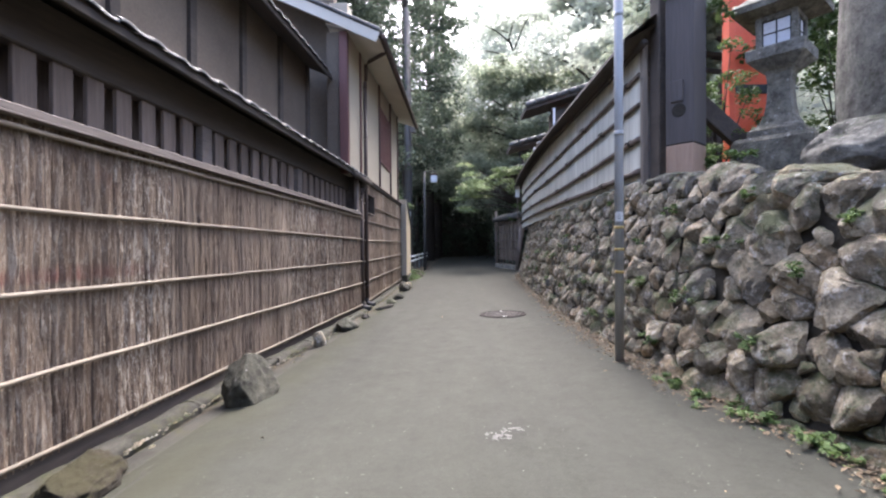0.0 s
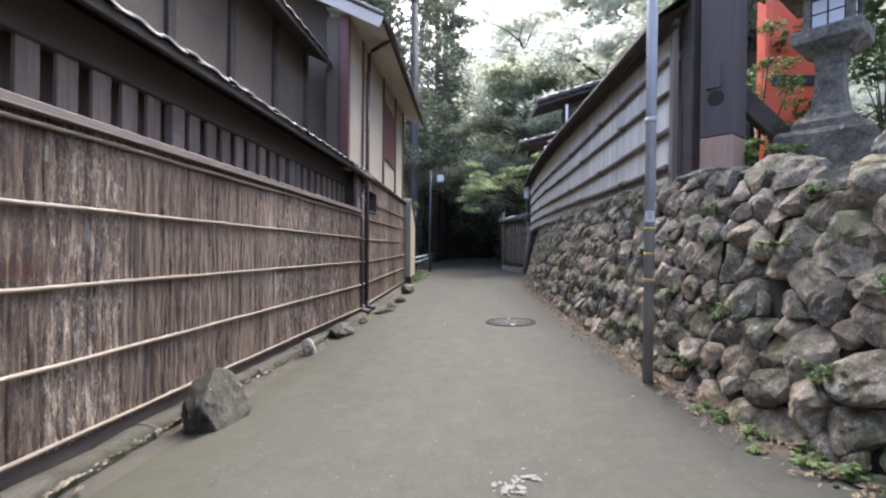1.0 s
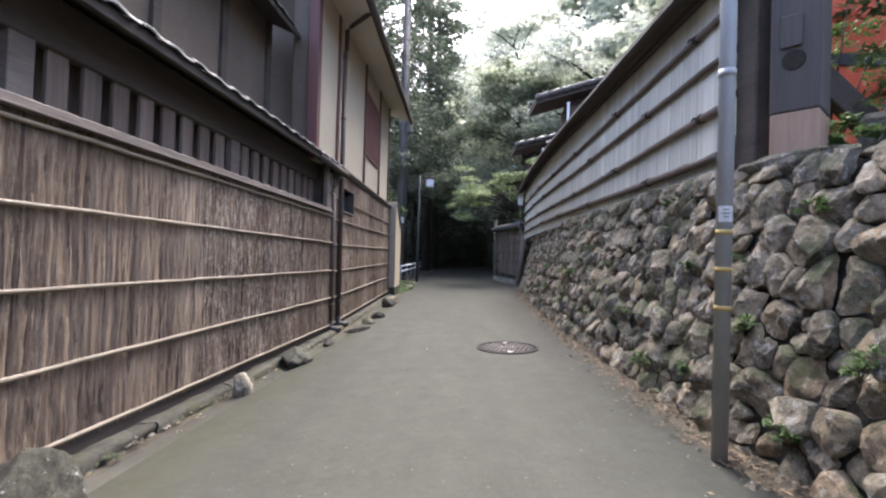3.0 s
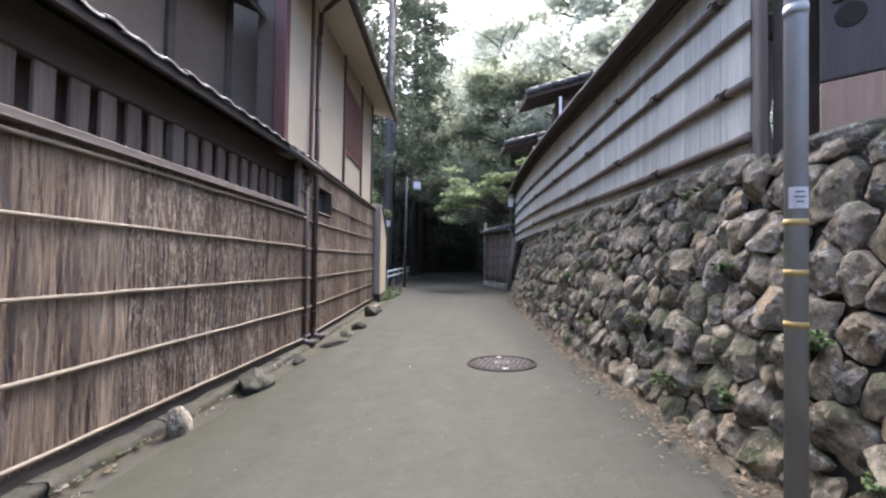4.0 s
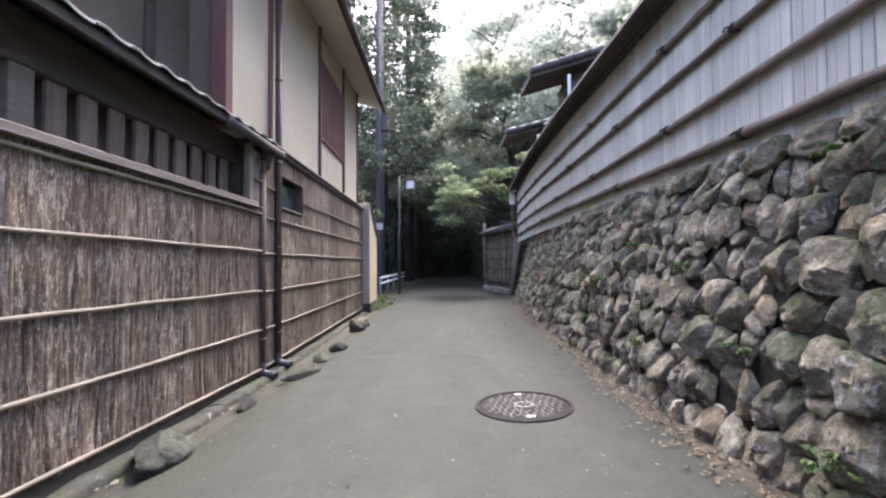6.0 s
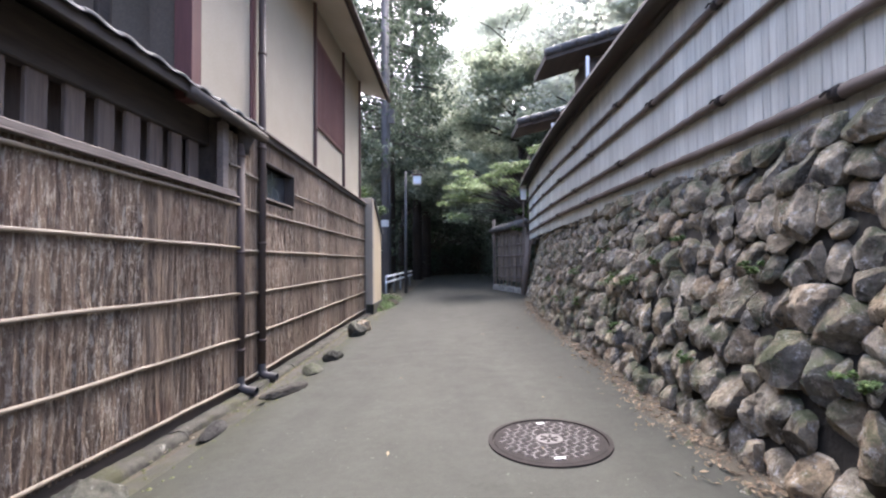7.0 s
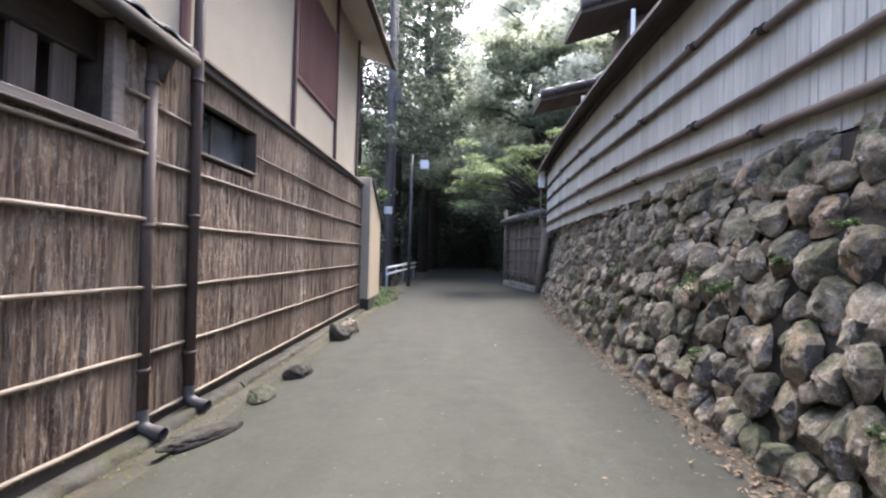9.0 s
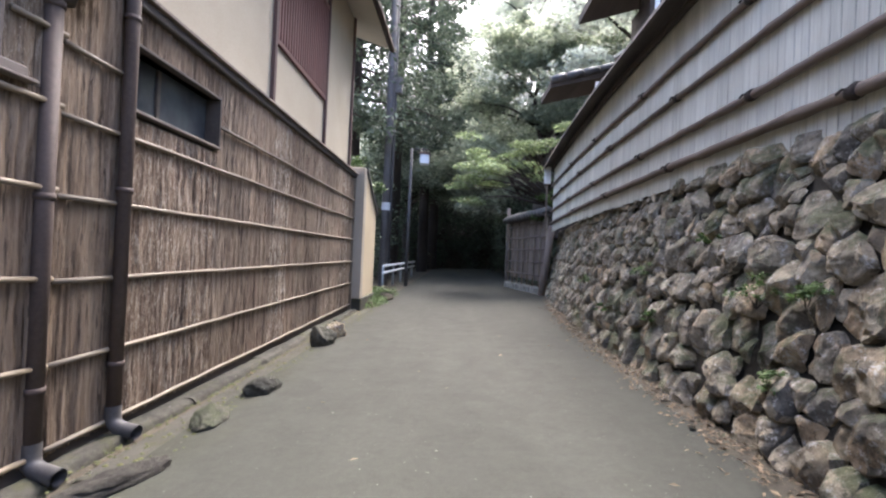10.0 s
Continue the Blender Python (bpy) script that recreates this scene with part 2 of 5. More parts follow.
BAMBOO = surface("split_bamboo", (0.115, 0.091, 0.062), (0.235, 0.195, 0.142), 0.55, 4, 60, (1, 0.12, 1), 0.25, 0.004, vary=0.08)
BAMBOO_DARK = surface("weathered_bamboo_pole", (0.078, 0.06, 0.048), (0.195, 0.155, 0.125), 0.7, 5, 60, (1, 0.12, 1), 0.3, 0.005, vary=0.12)
ROPE = surface("dark_cord", (0.018, 0.015, 0.013), (0.050, 0.040, 0.034), 0.95, 20, 120, relief=0.6)
WEATHERED_POST = surface("sun_bleached_post", (0.150, 0.125, 0.100), (0.310, 0.268, 0.220), 0.85, 4, 50, (1, 1, 0.08), 0.5, 0.008)
TIMBER = surface("weathered_timber", (0.088, 0.067, 0.054), (0.215, 0.171, 0.138), 0.8, 3, 50, (1, 1, 0.06), 0.45, 0.006, vary=0.18)
SILL = surface("weathered_sill", (0.084, 0.068, 0.057), (0.205, 0.173, 0.148), 0.8, 3, 60, (1, 0.06, 1), 0.45, 0.006, vary=0.1)
DARK_TIMBER = surface("plain_dark_timber", (0.032, 0.026, 0.021), (0.086, 0.071, 0.058), 0.8, 3, 40, (1, 0.1, 1), 0.4, 0.006, vary=0.15)
PILLAR_WOOD = surface("charred_grey_wood", (0.036, 0.031, 0.029), (0.082, 0.073, 0.069), 0.75, 2, 50, (1, 1, 0.05), 0.35, 0.005)
TAN_WOOD = surface("fresh_tan_wood", (0.25, 0.165, 0.11), (0.37, 0.26, 0.185), 0.7, 3, 45, (1, 1, 0.1), 0.25, 0.004)
GREY_BOARD = surface("silvered_board", (0.400, 0.394, 0.332), (0.615, 0.610, 0.528), 0.8, 3, 60, (1, 1, 0.05), 0.4, 0.004, vary=0.08)
PLASTER = surface("cream_plaster", (0.31, 0.268, 0.196), (0.4, 0.352, 0.268), 0.85, 0.9, 60, relief=0.15, depth=0.004)
# Cream plaster with the sun on the wing's lane face put into its colour.
SUNLIT_PLASTER = surface("sunlit_cream_plaster", (0.43, 0.352, 0.23), (0.53, 0.446, 0.305), 0.85, 0.9, 60, relief=0.15, depth=0.004)
TAUPE_PLASTER = surface("taupe_plaster", (0.29, 0.25, 0.195), (0.39, 0.345, 0.275), 0.85, 1.2, 50, relief=0.2, depth=0.004)
# Plaster darkened for the shade under the eaves of rear and gable walls.
SHADED_PLASTER = surface("shaded_umber_plaster", (0.082, 0.065, 0.049), (0.155, 0.125, 0.094), 0.9, 0.8, 40, relief=0.2, depth=0.005)
PALE_PLASTER = surface("pale_soffit", (0.48, 0.435, 0.36), (0.59, 0.545, 0.465), 0.85, 1.2, 60, relief=0.12, depth=0.004)
RED_WOOD = surface("bengala_red_wood", (0.085, 0.036, 0.032), (0.16, 0.072, 0.062), 0.6, 2, 60, (1, 1, 0.08), 0.25, 0.004, vary=0.08)
BROWN_WOOD = surface("stained_brown_wood", (0.060, 0.034, 0.029), (0.130, 0.082, 0.070), 0.65, 2, 60, (1, 1, 0.08), 0.25, 0.004, vary=0.08)
VERMILION = surface("vermilion_paint", (0.520, 0.075, 0.030), (0.720, 0.130, 0.055), 0.5, 1.5, 40, relief=0.1, depth=0.003)
BLACK_PAINT = surface("black_lacquer", (0.010, 0.010, 0.010), (0.030, 0.028, 0.027), 0.4, 3, 40, relief=0.1)
TILE = surface("smoked_roof_tile", (0.042, 0.041, 0.041), (0.105, 0.103, 0.1), 0.6, 3, 40, relief=0.3, depth=0.005, vary=0.2, moss=((0.07, 0.075, 0.05), 0.63))
PIPE = surface("brown_plastic_pipe", (0.052, 0.038, 0.031), (0.094, 0.072, 0.06), 0.7, 2, 50, relief=0.08, depth=0.003, gloss=0.2)
GREY_PIPE = surface("grey_plastic_elbow", (0.04, 0.037, 0.036), (0.085, 0.08, 0.078), 0.5, 3, 50, relief=0.1, depth=0.003)
STEEL = surface("galvanised_steel", (0.270, 0.278, 0.275), (0.360, 0.370, 0.368), 0.55, 3, 70, relief=0.1, depth=0.002, metal=0.3)
WHITE_TAPE = surface("white_tape", (0.46, 0.46, 0.44), (0.62, 0.62, 0.60), 0.85, 6, 60, relief=0.1)
YELLOW_TAPE = surface("worn_yellow_tape", (0.30, 0.215, 0.07), (0.46, 0.34, 0.12), 0.55, 9, 60, relief=0.1)
IRON = surface("rusty_cast_iron", (0.013, 0.011, 0.01), (0.032, 0.027, 0.025), 0.8, 5, 70, relief=0.4, depth=0.003, metal=0.0, gloss=0.06)
IRON_WORN = surface("worn_iron_relief", (0.08, 0.072, 0.067), (0.15, 0.138, 0.128), 0.75, 8, 80, relief=0.25, depth=0.002, metal=0.0, gloss=0.2)
# Pale colour that paints the sun glints on the road.
GLINT_PALE = surface("painted_sun_glint", (0.060, 0.058, 0.053), (0.120, 0.116, 0.108), 0.8, 20, 90, relief=0.2)
WHITE_PAINT = surface("white_paint", (0.62, 0.62, 0.60), (0.80, 0.80, 0.78), 0.5, 3, 60, relief=0.1)
COPING = surface("weathered_bark_coping", (0.062, 0.053, 0.047), (0.150, 0.132, 0.117), 0.9, 3, 40, (1, 0.25, 1), 0.6, 0.012)
CEMENT_POLE = surface("spun_concrete", (0.085, 0.077, 0.074), (0.15, 0.138, 0.132), 0.85, 2, 50, relief=0.2, depth=0.004)
GLASS = glass_material()
PAPER = surface("frosted_pane", (0.55, 0.56, 0.58), (0.68, 0.69, 0.71), 0.35, 2, 30, relief=0.05)
TRUNK = surface("tree_bark", (0.026, 0.02, 0.017), (0.075, 0.058, 0.046), 0.9, 3, 30, (1, 1, 0.15), 0.8, 0.03)
MOSS = surface("cushion_moss", (0.040, 0.045, 0.015), (0.095, 0.100, 0.036), 0.95, 8, 120, relief=0.8, depth=0.01)
LITTER = surface("dry_leaves", (0.062, 0.044, 0.026), (0.215, 0.162, 0.100), 0.8, 8, 50, relief=0.2, vary=0.4)
MAPLE = leaf_material("maple_leaves", (0.115, 0.155, 0.070), (0.250, 0.310, 0.150), 0.45)
CEDAR = leaf_material("cedar_sprays", (0.050, 0.068, 0.046), (0.150, 0.180, 0.120), 0.35)
# Haze is put into the next two leaf colours, paler than real foliage.
BROADLEAF = leaf_material("broad_leaves", (0.200, 0.228, 0.165), (0.430, 0.470, 0.350), 0.6)
HAZE_LEAF = leaf_material("haze_pale_leaves", (0.400, 0.430, 0.370), (0.630, 0.660, 0.560), 0.6)
SHRUB = leaf_material("shrub_leaves", (0.040, 0.068, 0.022), (0.120, 0.170, 0.060), 0.35)
WEED = leaf_material("weed_leaves", (0.050, 0.088, 0.026), (0.140, 0.205, 0.070), 0.35)


# ---- mesh building ----
class Shape:
    """Collects vertices and faces of one part."""

    def __init__(self):
        self.v, self.f = [], []

    def add(self, verts, faces, m=None):
        k = len(self.v)
        self.v += [tuple(m @ Vector(p)) for p in verts] if m else [tuple(p) for p in verts]
        self.f += [tuple(i + k for i in q) for q in faces]
        return self

    def box(self, x0, x1, y0, y1, z0, z1, c=0.004, m=None):
        """A box with chamfered edges."""
        c = min(c, 0.3 * min(x1 - x0, y1 - y0, z1 - z0))
        lo, hi = (x0, y0, z0), (x1, y1, z1)
        vs, at = [], {}
        for s in range(8):
            sg = [(s >> a) & 1 for a in range(3)]
            for a in range(3):
                at[s, a] = len(vs)
                vs.append([(hi[b] if sg[b] else lo[b]) if b == a else (hi[b] - c if sg[b] else lo[b] + c) for b in range(3)])
        fs = []
        for a in range(3):
            b, d = (a + 1) % 3, (a + 2) % 3
            for side in (0, 1):
                q = [at[(side << a) | (i << b) | (j << d), a] for i, j in ((0, 0), (1, 0), (1, 1), (0, 1))]
                fs.append(q if side else q[::-1])
            for i in (0, 1):
                for j in (0, 1):
                    s0 = (i << b) | (j << d)
                    s1 = s0 | (1 << a)
                    q = [at[s0, b], at[s1, b], at[s1, d], at[s0, d]]
                    fs.append(q if i == j else q[::-1])
        for s in range(8):
            q = [at[s, 0], at[s, 1], at[s, 2]]
            fs.append(q if bin(s).count("1") % 2 else q[::-1])
        return self.add(vs, fs, m)

    def tube(self, points, radii, n=10, caps=True, wobble=0.0, rng=None):
        """A round bar along a line of points."""
        pts = [Vector(p) for p in points]
        if isinstance(radii, (int, float)):
            radii = [radii] * len(pts)
        vs, fs = [], []
        for i, p in enumerate(pts):
            way = (pts[min(i + 1, len(pts) - 1)] - pts[max(i - 1, 0)]).normalized()
            side = way.cross(Vector((0, 0, 1)) if abs(way.z) < 0.9 else Vector((1, 0, 0))).normalized()
            up = side.cross(way)
            for k in range(n):
                a = 2 * math.pi * k / n
                r = radii[i] * (1 + (rng.uniform(-wobble, wobble) if rng else 0))
                vs.append(p + side * (r * math.cos(a)) + up * (r * math.sin(a)))
        for i in range(len(pts) - 1):
            for k in range(n):
                fs.append((i * n + k, i * n + (k + 1) % n, (i + 1) * n + (k + 1) % n, (i + 1) * n + k))
        if caps:
            fs.append(tuple(range(n))[::-1])
            fs.append(tuple((len(pts) - 1) * n + k for k in range(n)))
        return self.add(vs, fs)

    def lathe(self, profile, n=24, m=None):
        """A turned body from (radius, height) pairs."""
        vs = [(r * math.cos(2 * math.pi * k / n), r * math.sin(2 * math.pi * k / n), z) for r, z in profile for k in range(n)]
        fs = [(i * n + k, i * n + (k + 1) % n, (i + 1) * n + (k + 1) % n, (i + 1) * n + k) for i in range(len(profile) - 1) for k in range(n)]
        fs += [tuple(range(n))[::-1], tuple((len(profile) - 1) * n + k for k in range(n))]
        return self.add(vs, fs, m)

    def sheet(self, us, vs_, place, thick=None):
        """A grid of points place(u, v)."""
        k = len(vs_)
        pts = [place(u, v) for u in us for v in vs_]
        fs = [(i * k + j, (i + 1) * k + j, (i + 1) * k + j + 1, i * k + j + 1) for i in range(len(us) - 1) for j in range(k - 1)]
        return self.add(pts, fs)

    def mesh(self, name, material, smooth=False):
        me = bpy.data.meshes.new(name)
        me.from_pydata(self.v, [], self.f)
        me.materials.append(material)
        if smooth:
            me.polygons.foreach_set("use_smooth", [True] * len(me.polygons))
        me.update()
        return me


def part(name, shape, material, parent=None, label="", smooth=False):
    ob = new(name, shape.mesh(name, material, smooth))
    ob.parent = parent
    return tagged(ob, label) if label else ob


def thing(name, label, category, group="", kind=""):
    return tagged(new(name), label, category, group, kind)


def structure(name, shape, material, label, category, smooth=False):
    return tagged(part(name, shape, material, None, "", smooth), label, category, "", "structure")


def steps(a, b, size):
    n = max(1, round((b - a) / size))
    return [a + (b - a) * i / n for i in range(n + 1)]


def along(table, y):
    """Reads a value off a line of (y, value) pairs."""
    if y <= table[0][0]:
        return table[0][1]
    for (a, va), (b, vb) in zip(table, table[1:]):
        if y <= b:
            return va + (vb - va) * (y - a) / (b - a)
    return table[-1][1]


# ---- the plan ----
def g(x, y):
    """The height of the lane, which falls a little to the west and on ahead."""
    return 0.03 * max(-3, min(x, 3)) - 0.006 * (min(y, 45) - 5)


FENCE_X = -2.07
WALL_BASE = [(0, 1.50), (3, 1.42), (4, 1.22), (5, 1.14), (7, 1.14), (9, 1.22), (11, 1.32), (13, 1.45), (15, 1.65), (17, 1.93), (18.4, 2.15)]
WALL_TOP = [(0, 1.20), (3.0, 1.29), (4.2, 1.52), (5.3, 1.63), (6.2, 1.68), (20, 1.68)]
BOARD_X = [(5.9, 1.70), (9, 1.71), (11, 1.73), (13, 1.80), (15, 1.92), (17, 2.08), (18.4, 2.22)]


WEST = Matrix.Translation((-2.030, 8.80, 0.012)) @ Matrix.Rotation(radians(-3.23), 4, "Z") @ Matrix.Rotation(radians(-0.79), 4, "X") @ Matrix.Translation((2.07, -8.80, 0.0))
KERB_LINE = Matrix.Translation((-2.030, 8.80, 0.0)) @ Matrix.Rotation(radians(-3.23), 4, "Z") @ Matrix.Rotation(radians(-0.30), 4, "X") @ Matrix.Translation((2.07, -8.80, 0.0))


def west_shift(y):
    """How far the fence line swings out from the house front at y."""
    return 0.04 - 0.0564 * (8.8 - y) if y < 8.8 else max(0.0, 0.04 - 0.04 * (y - 8.8))


def wall_face(y, z):
    return along(WALL_BASE, y) + 0.25 * (z - g(1.3, y))


# ---- ground and road ----
rng = random.Random(3)
soil = Shape()
soil.sheet([-200, -120, -60, -30, -14, -7, -3, 0, 2.0, 4, 8, 14, 30, 60, 120, 200], [-150, -60, -20, -5, 0, 5, 10, 15, 20, 25, 32, 40, 60, 100, 160, 300], lambda x, y: (x, y, g(x, y) - 0.06))
structure("ground", soil, SOIL, "dark mossy forest soil around the lane", "ground")
road = Shape()
road.sheet([i / 16 for i in range(17)], steps(-8, 70, 0.4), lambda u, y: ((lambda x: (x, y, g(x, y) + 0.004 * noise.noise((x * 1.3, y * 0.8, 0)) - (0.02 if u in (0, 1) else 0)))(-1.70 + west_shift(y) + u * (along(WALL_BASE, y) + 0.30 + 1.70 - west_shift(y)) + max(0, y - 19) * 0.02 * u)))
structure("road", road, ASPHALT, "worn grey asphalt lane with mossy edge", "road", True)

apron = thing("gutter_strip", "old concrete gutter strip with moss beside the lane", "gutter", "", "structure")
kerb = thing("kerb", "rounded mossy concrete kerb along the bark fence", "kerb", "", "structure")
y = 0.3
while y < 15:
    step = rng.uniform(0.75, 1.35)
    z = g(-1.8, y)
    s = Shape()
    dx = rng.uniform(-0.015, 0.015)
    s.sheet(steps(-1.93, -1.56 + rng.uniform(-0.03, 0.02), 0.06), steps(y + 0.008, y + step - 0.006, 0.12), lambda a, b: (a, b, g(a, b) - 0.014 - 0.13 * (-1.56 - a) + 0.010 * noise.noise((a * 6, b * 4, 3)) - (0.03 if a > -1.57 else 0) - (0.022 if a < -1.90 else 0)))
    slab = part("slab", s, CONCRETE, apron)
    s = Shape()
    prof = [(-2.10, -0.12), (-2.10, -0.040), (-2.06, -0.024), (-2.025, -0.014), (-1.985, -0.012), (-1.952, -0.018), (-1.934, -0.034), (-1.928, -0.062), (-1.925, -0.12)]
    ys = steps(y + 0.005, y + step - 0.004, 0.035)
    s.sheet(range(len(prof)), ys, lambda i, b: (prof[i][0] + dx + 0.010 * noise.noise((prof[i][0] * 5, b * 3, 1)) - (0.07 * max(0.0, noise.noise((i * 0.5, b * 7, 4)) - 0.2) + 0.010 * noise.noise((i * 0.7, b * 19, 6)) if i > 4 else 0), b, g(-2, b) + prof[i][1] + 0.014 * noise.noise((i * 0.5, b * 5, 9)) + 0.006 * noise.noise((i * 0.9, b * 17, 2)) - (0.035 * max(0.0, noise.noise((i * 0.4, b * 9, 14)) - 0.3) if 3 < i < 8 else 0)))
    k = len(ys)
    s.f.append(tuple(i * k for i in range(len(prof))))
    s.f.append(tuple(i * k + k - 1 for i in range(len(prof)))[::-1])
    kerb_stone = part("kerb_stone", s, KERB, kerb, "", True)
    if y + step < 9.2:
        slab.matrix_world = Matrix.Translation((-2.030, 8.80, -0.002)) @ Matrix.Rotation(radians(-3.23), 4, "Z") @ Matrix.Translation((2.07, -8.80, 0.0))
        kerb_stone.matrix_world = KERB_LINE
    y += step


# ---- manhole ----
def manhole(cx, cy):
    z = g(cx, cy) + 0.007
    m = Matrix.Translation((cx, cy, z)) @ Matrix.Rotation(-math.atan(0.03), 4, "Y") @ Matrix.Rotation(-math.atan(0.006), 4, "X") @ pose(0, 0, 0, 0, 0, 12)
    t = thing("manhole_cover", "round cast iron manhole cover with worn relief in the asphalt", "manhole")
    part("ring", Shape().lathe([(0.338, -0.03), (0.338, 0.003), (0.314, 0.005), (0.311, -0.004), (0.311, -0.03)], 48, m), IRON, t)
    part("plate", Shape().lathe([(0.308, -0.03), (0.308, -0.001), (0.300, 0.002), (0.29, 0.002)], 48, m), IRON, t)
    bars = Shape()
    for i in range(-5, 6):
        for j in range(-6, 7):
            px, py = i * 0.056 + (0.028 if j % 2 else 0), j * 0.047
            if 0.095 < math.hypot(px, py) < 0.265:
                turn = pose(px, py, 0, 0, 0, 90 if (i + j) % 2 else 25)
                for a, b, w in ((-0.021, 0.021, 0.0045), (-0.024, -0.016, 0.012), (0.016, 0.024, 0.012)):
                    bars.box(a, b, -w, w, 0.001, 0.0075, 0.001, m @ turn)
    part("relief", bars, IRON_WORN, t, "worn bright raised pattern")
    part("medallion", Shape().lathe([(0.074, 0.001), (0.074, 0.007), (0.068, 0.008)], 32, m), IRON_WORN, t)
    star = Shape()
    for k in range(6):
        star.box(0.012, 0.052, -0.008, 0.008, 0.007, 0.0105, 0.002, m @ pose(0, 0, 0, 0, 0, 60 * k))
    part("star", star, IRON, t)
    for a in (78, 258):
        part("lift_hole", Shape().box(-0.026, 0.026, -0.009, 0.009, 0.001, 0.008, 0.002, m @ pose(0.245 * math.cos(radians(a)), 0.245 * math.sin(radians(a)), 0, 0, 0, -12)), WHITE_PAINT, t, "pale worn key slot")
    return t


manhole(0.30, 7.5)


# ---- west side: bark fence ----
def bark_sheet(parent, y0, y1, z0, z1, seed):
    """One sheet of cedar bark with upright ridges, laid over its neighbour."""
    r = random.Random(seed)
    ys, zs = steps(y0 - 0.012, y1 + 0.012, 0.009), steps(z0, z1, 0.035)
    lift = r.uniform(0, 0.008)
    tone = r.uniform(0, 50)
    s = Shape()

    def spot(yy, zz):
        wob = 0.025 * noise.noise((yy * 5, zz * 5, tone)) + 0.014 * noise.noise((yy * 9, zz * 14, tone))
        ridge = (0.5 - abs(noise.noise(((yy + wob * 0.8) * 33 + tone, zz * 0.9, tone)))) * 0.036 + noise.noise(((yy + wob) * 80, zz * 3.0, tone)) * 0.009
        edge = -0.012 if yy in (ys[0], ys[-1]) else 0
        ragged = r.uniform(-0.012, 0.004) if zz == zs[0] else 0
        return (FENCE_X - 0.022 + lift + ridge + edge, yy, zz + ragged)

    s.sheet(ys, zs, spot)
    return part("bark_sheet", s, BARK, parent, "", True)


def split_rail(parent, y0, y1, z, x=FENCE_X + 0.012, radius=0.013):
    pts, rad = [], []
    r = random.Random(int(z * 1000 + y0 * 77) + 5)
    for yy in steps(y0, y1, 0.25):
        pts.append((x + r.uniform(-0.002, 0.002), yy, z + r.uniform(-0.003, 0.003)))
        rad.append(radius * r.uniform(0.92, 1.08))
    return part("bamboo_rail", Shape().tube(pts, rad, 8), BAMBOO, parent, "split bamboo batten", True)


def downpipe(x, y, z0, z1, label):
    t = thing("downpipe", label, "downpipe", "rain pipes")
    part("pipe", Shape().tube([(x, y, z0 + 0.06), (x, y, z1)], 0.035, 14), PIPE, t, "", True)
    for z in steps(z0 + 0.35, z1 - 0.1, 0.85):
        part("bracket", Shape().tube([(x, y, z - 0.014), (x, y, z + 0.014)], 0.041, 14), PIPE, t, "", True)
    el = Shape().tube([(x, y, z0 + 0.13), (x, y, z0 + 0.07), (x + 0.012, y - 0.005, z0 + 0.035), (x + 0.045, y - 0.008, z0 + 0.012), (x + 0.15, y - 0.03, z0)], 0.039, 14, False)
    el.tube([(x + 0.15, y - 0.03, z0), (x + 0.045, y - 0.008, z0 + 0.012)], [0.032, 0.032], 14, False)
    part("elbow", el, GREY_PIPE, t, "grey plastic outlet elbow", True)
    return t


RAILS = (-0.035, 0.345, 0.725, 1.115, 1.485)
fence = thing("bark_fence", "tall cedar bark fence with bamboo battens beside the lane", "fence")
backing = Shape()
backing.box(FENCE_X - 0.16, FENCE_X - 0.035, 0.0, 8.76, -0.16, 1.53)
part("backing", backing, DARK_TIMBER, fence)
y, i = 0.0, 0
rng = random.Random(11)
while y < 8.8:
    w = min(rng.uniform(0.22, 0.52), 8.84 - y)
    bark_sheet(fence, y, y + w, -0.065, 1.53, 100 + i)
    y, i = y + w, i + 1
for z in RAILS:
    split_rail(fence, 0.0, 8.84, z)
# Dark board whose colour also carries the shade of the gap under the rail.
part("base_board", Shape().box(FENCE_X - 0.03, FENCE_X - 0.008, 0.0, 8.84, -0.16, -0.05), DARK_TIMBER, fence)

# the barred window band above the bark, and its small tiled roof
band = thing("lattice_band", "weathered barred timber opening above the bark fence", "lattice")
part("sill_beam", Shape().box(FENCE_X - 0.27, FENCE_X + 0.030, 0.0, 8.67, 1.540, 1.585, 0.008), SILL, band)
part("sill_lip", Shape().box(FENCE_X - 0.03, FENCE_X + 0.045, 0.0, 8.70, 1.528, 1.542, 0.003), SILL, band)
slat_mesh = Shape().box(-0.015, 0.015, -0.062, 0.062, 0, 0.42, 0.004).mesh("slat", TIMBER)
post_mesh = Shape().box(-0.03, 0.035, -0.065, 0.065, 0, 0.42, 0.005).mesh("post", SILL)
k = 0
y = 8.44
while y > 0.1:
    wide = k in (9, 18, 27, 36)
    ob = new("lattice_post" if wide else "slat", post_mesh if wide else slat_mesh)
    ob.parent = band
    ob.location = (FENCE_X - 0.21, y, 1.582)
    ob.rotation_euler = (0, 0, radians(rng.uniform(-2, 2)))
    y -= 0.2145 + rng.uniform(-0.006, 0.006)
    k += 1
part("end_post", Shape().box(FENCE_X - 0.05, FENCE_X + 0.012, 8.50, 8.58, 1.585, 2.12, 0.006), SILL, band)
part("end_panel", Shape().box(FENCE_X - 0.55, FENCE_X - 0.06, 8.59, 8.64, 1.50, 2.30), DARK_TIMBER, band)
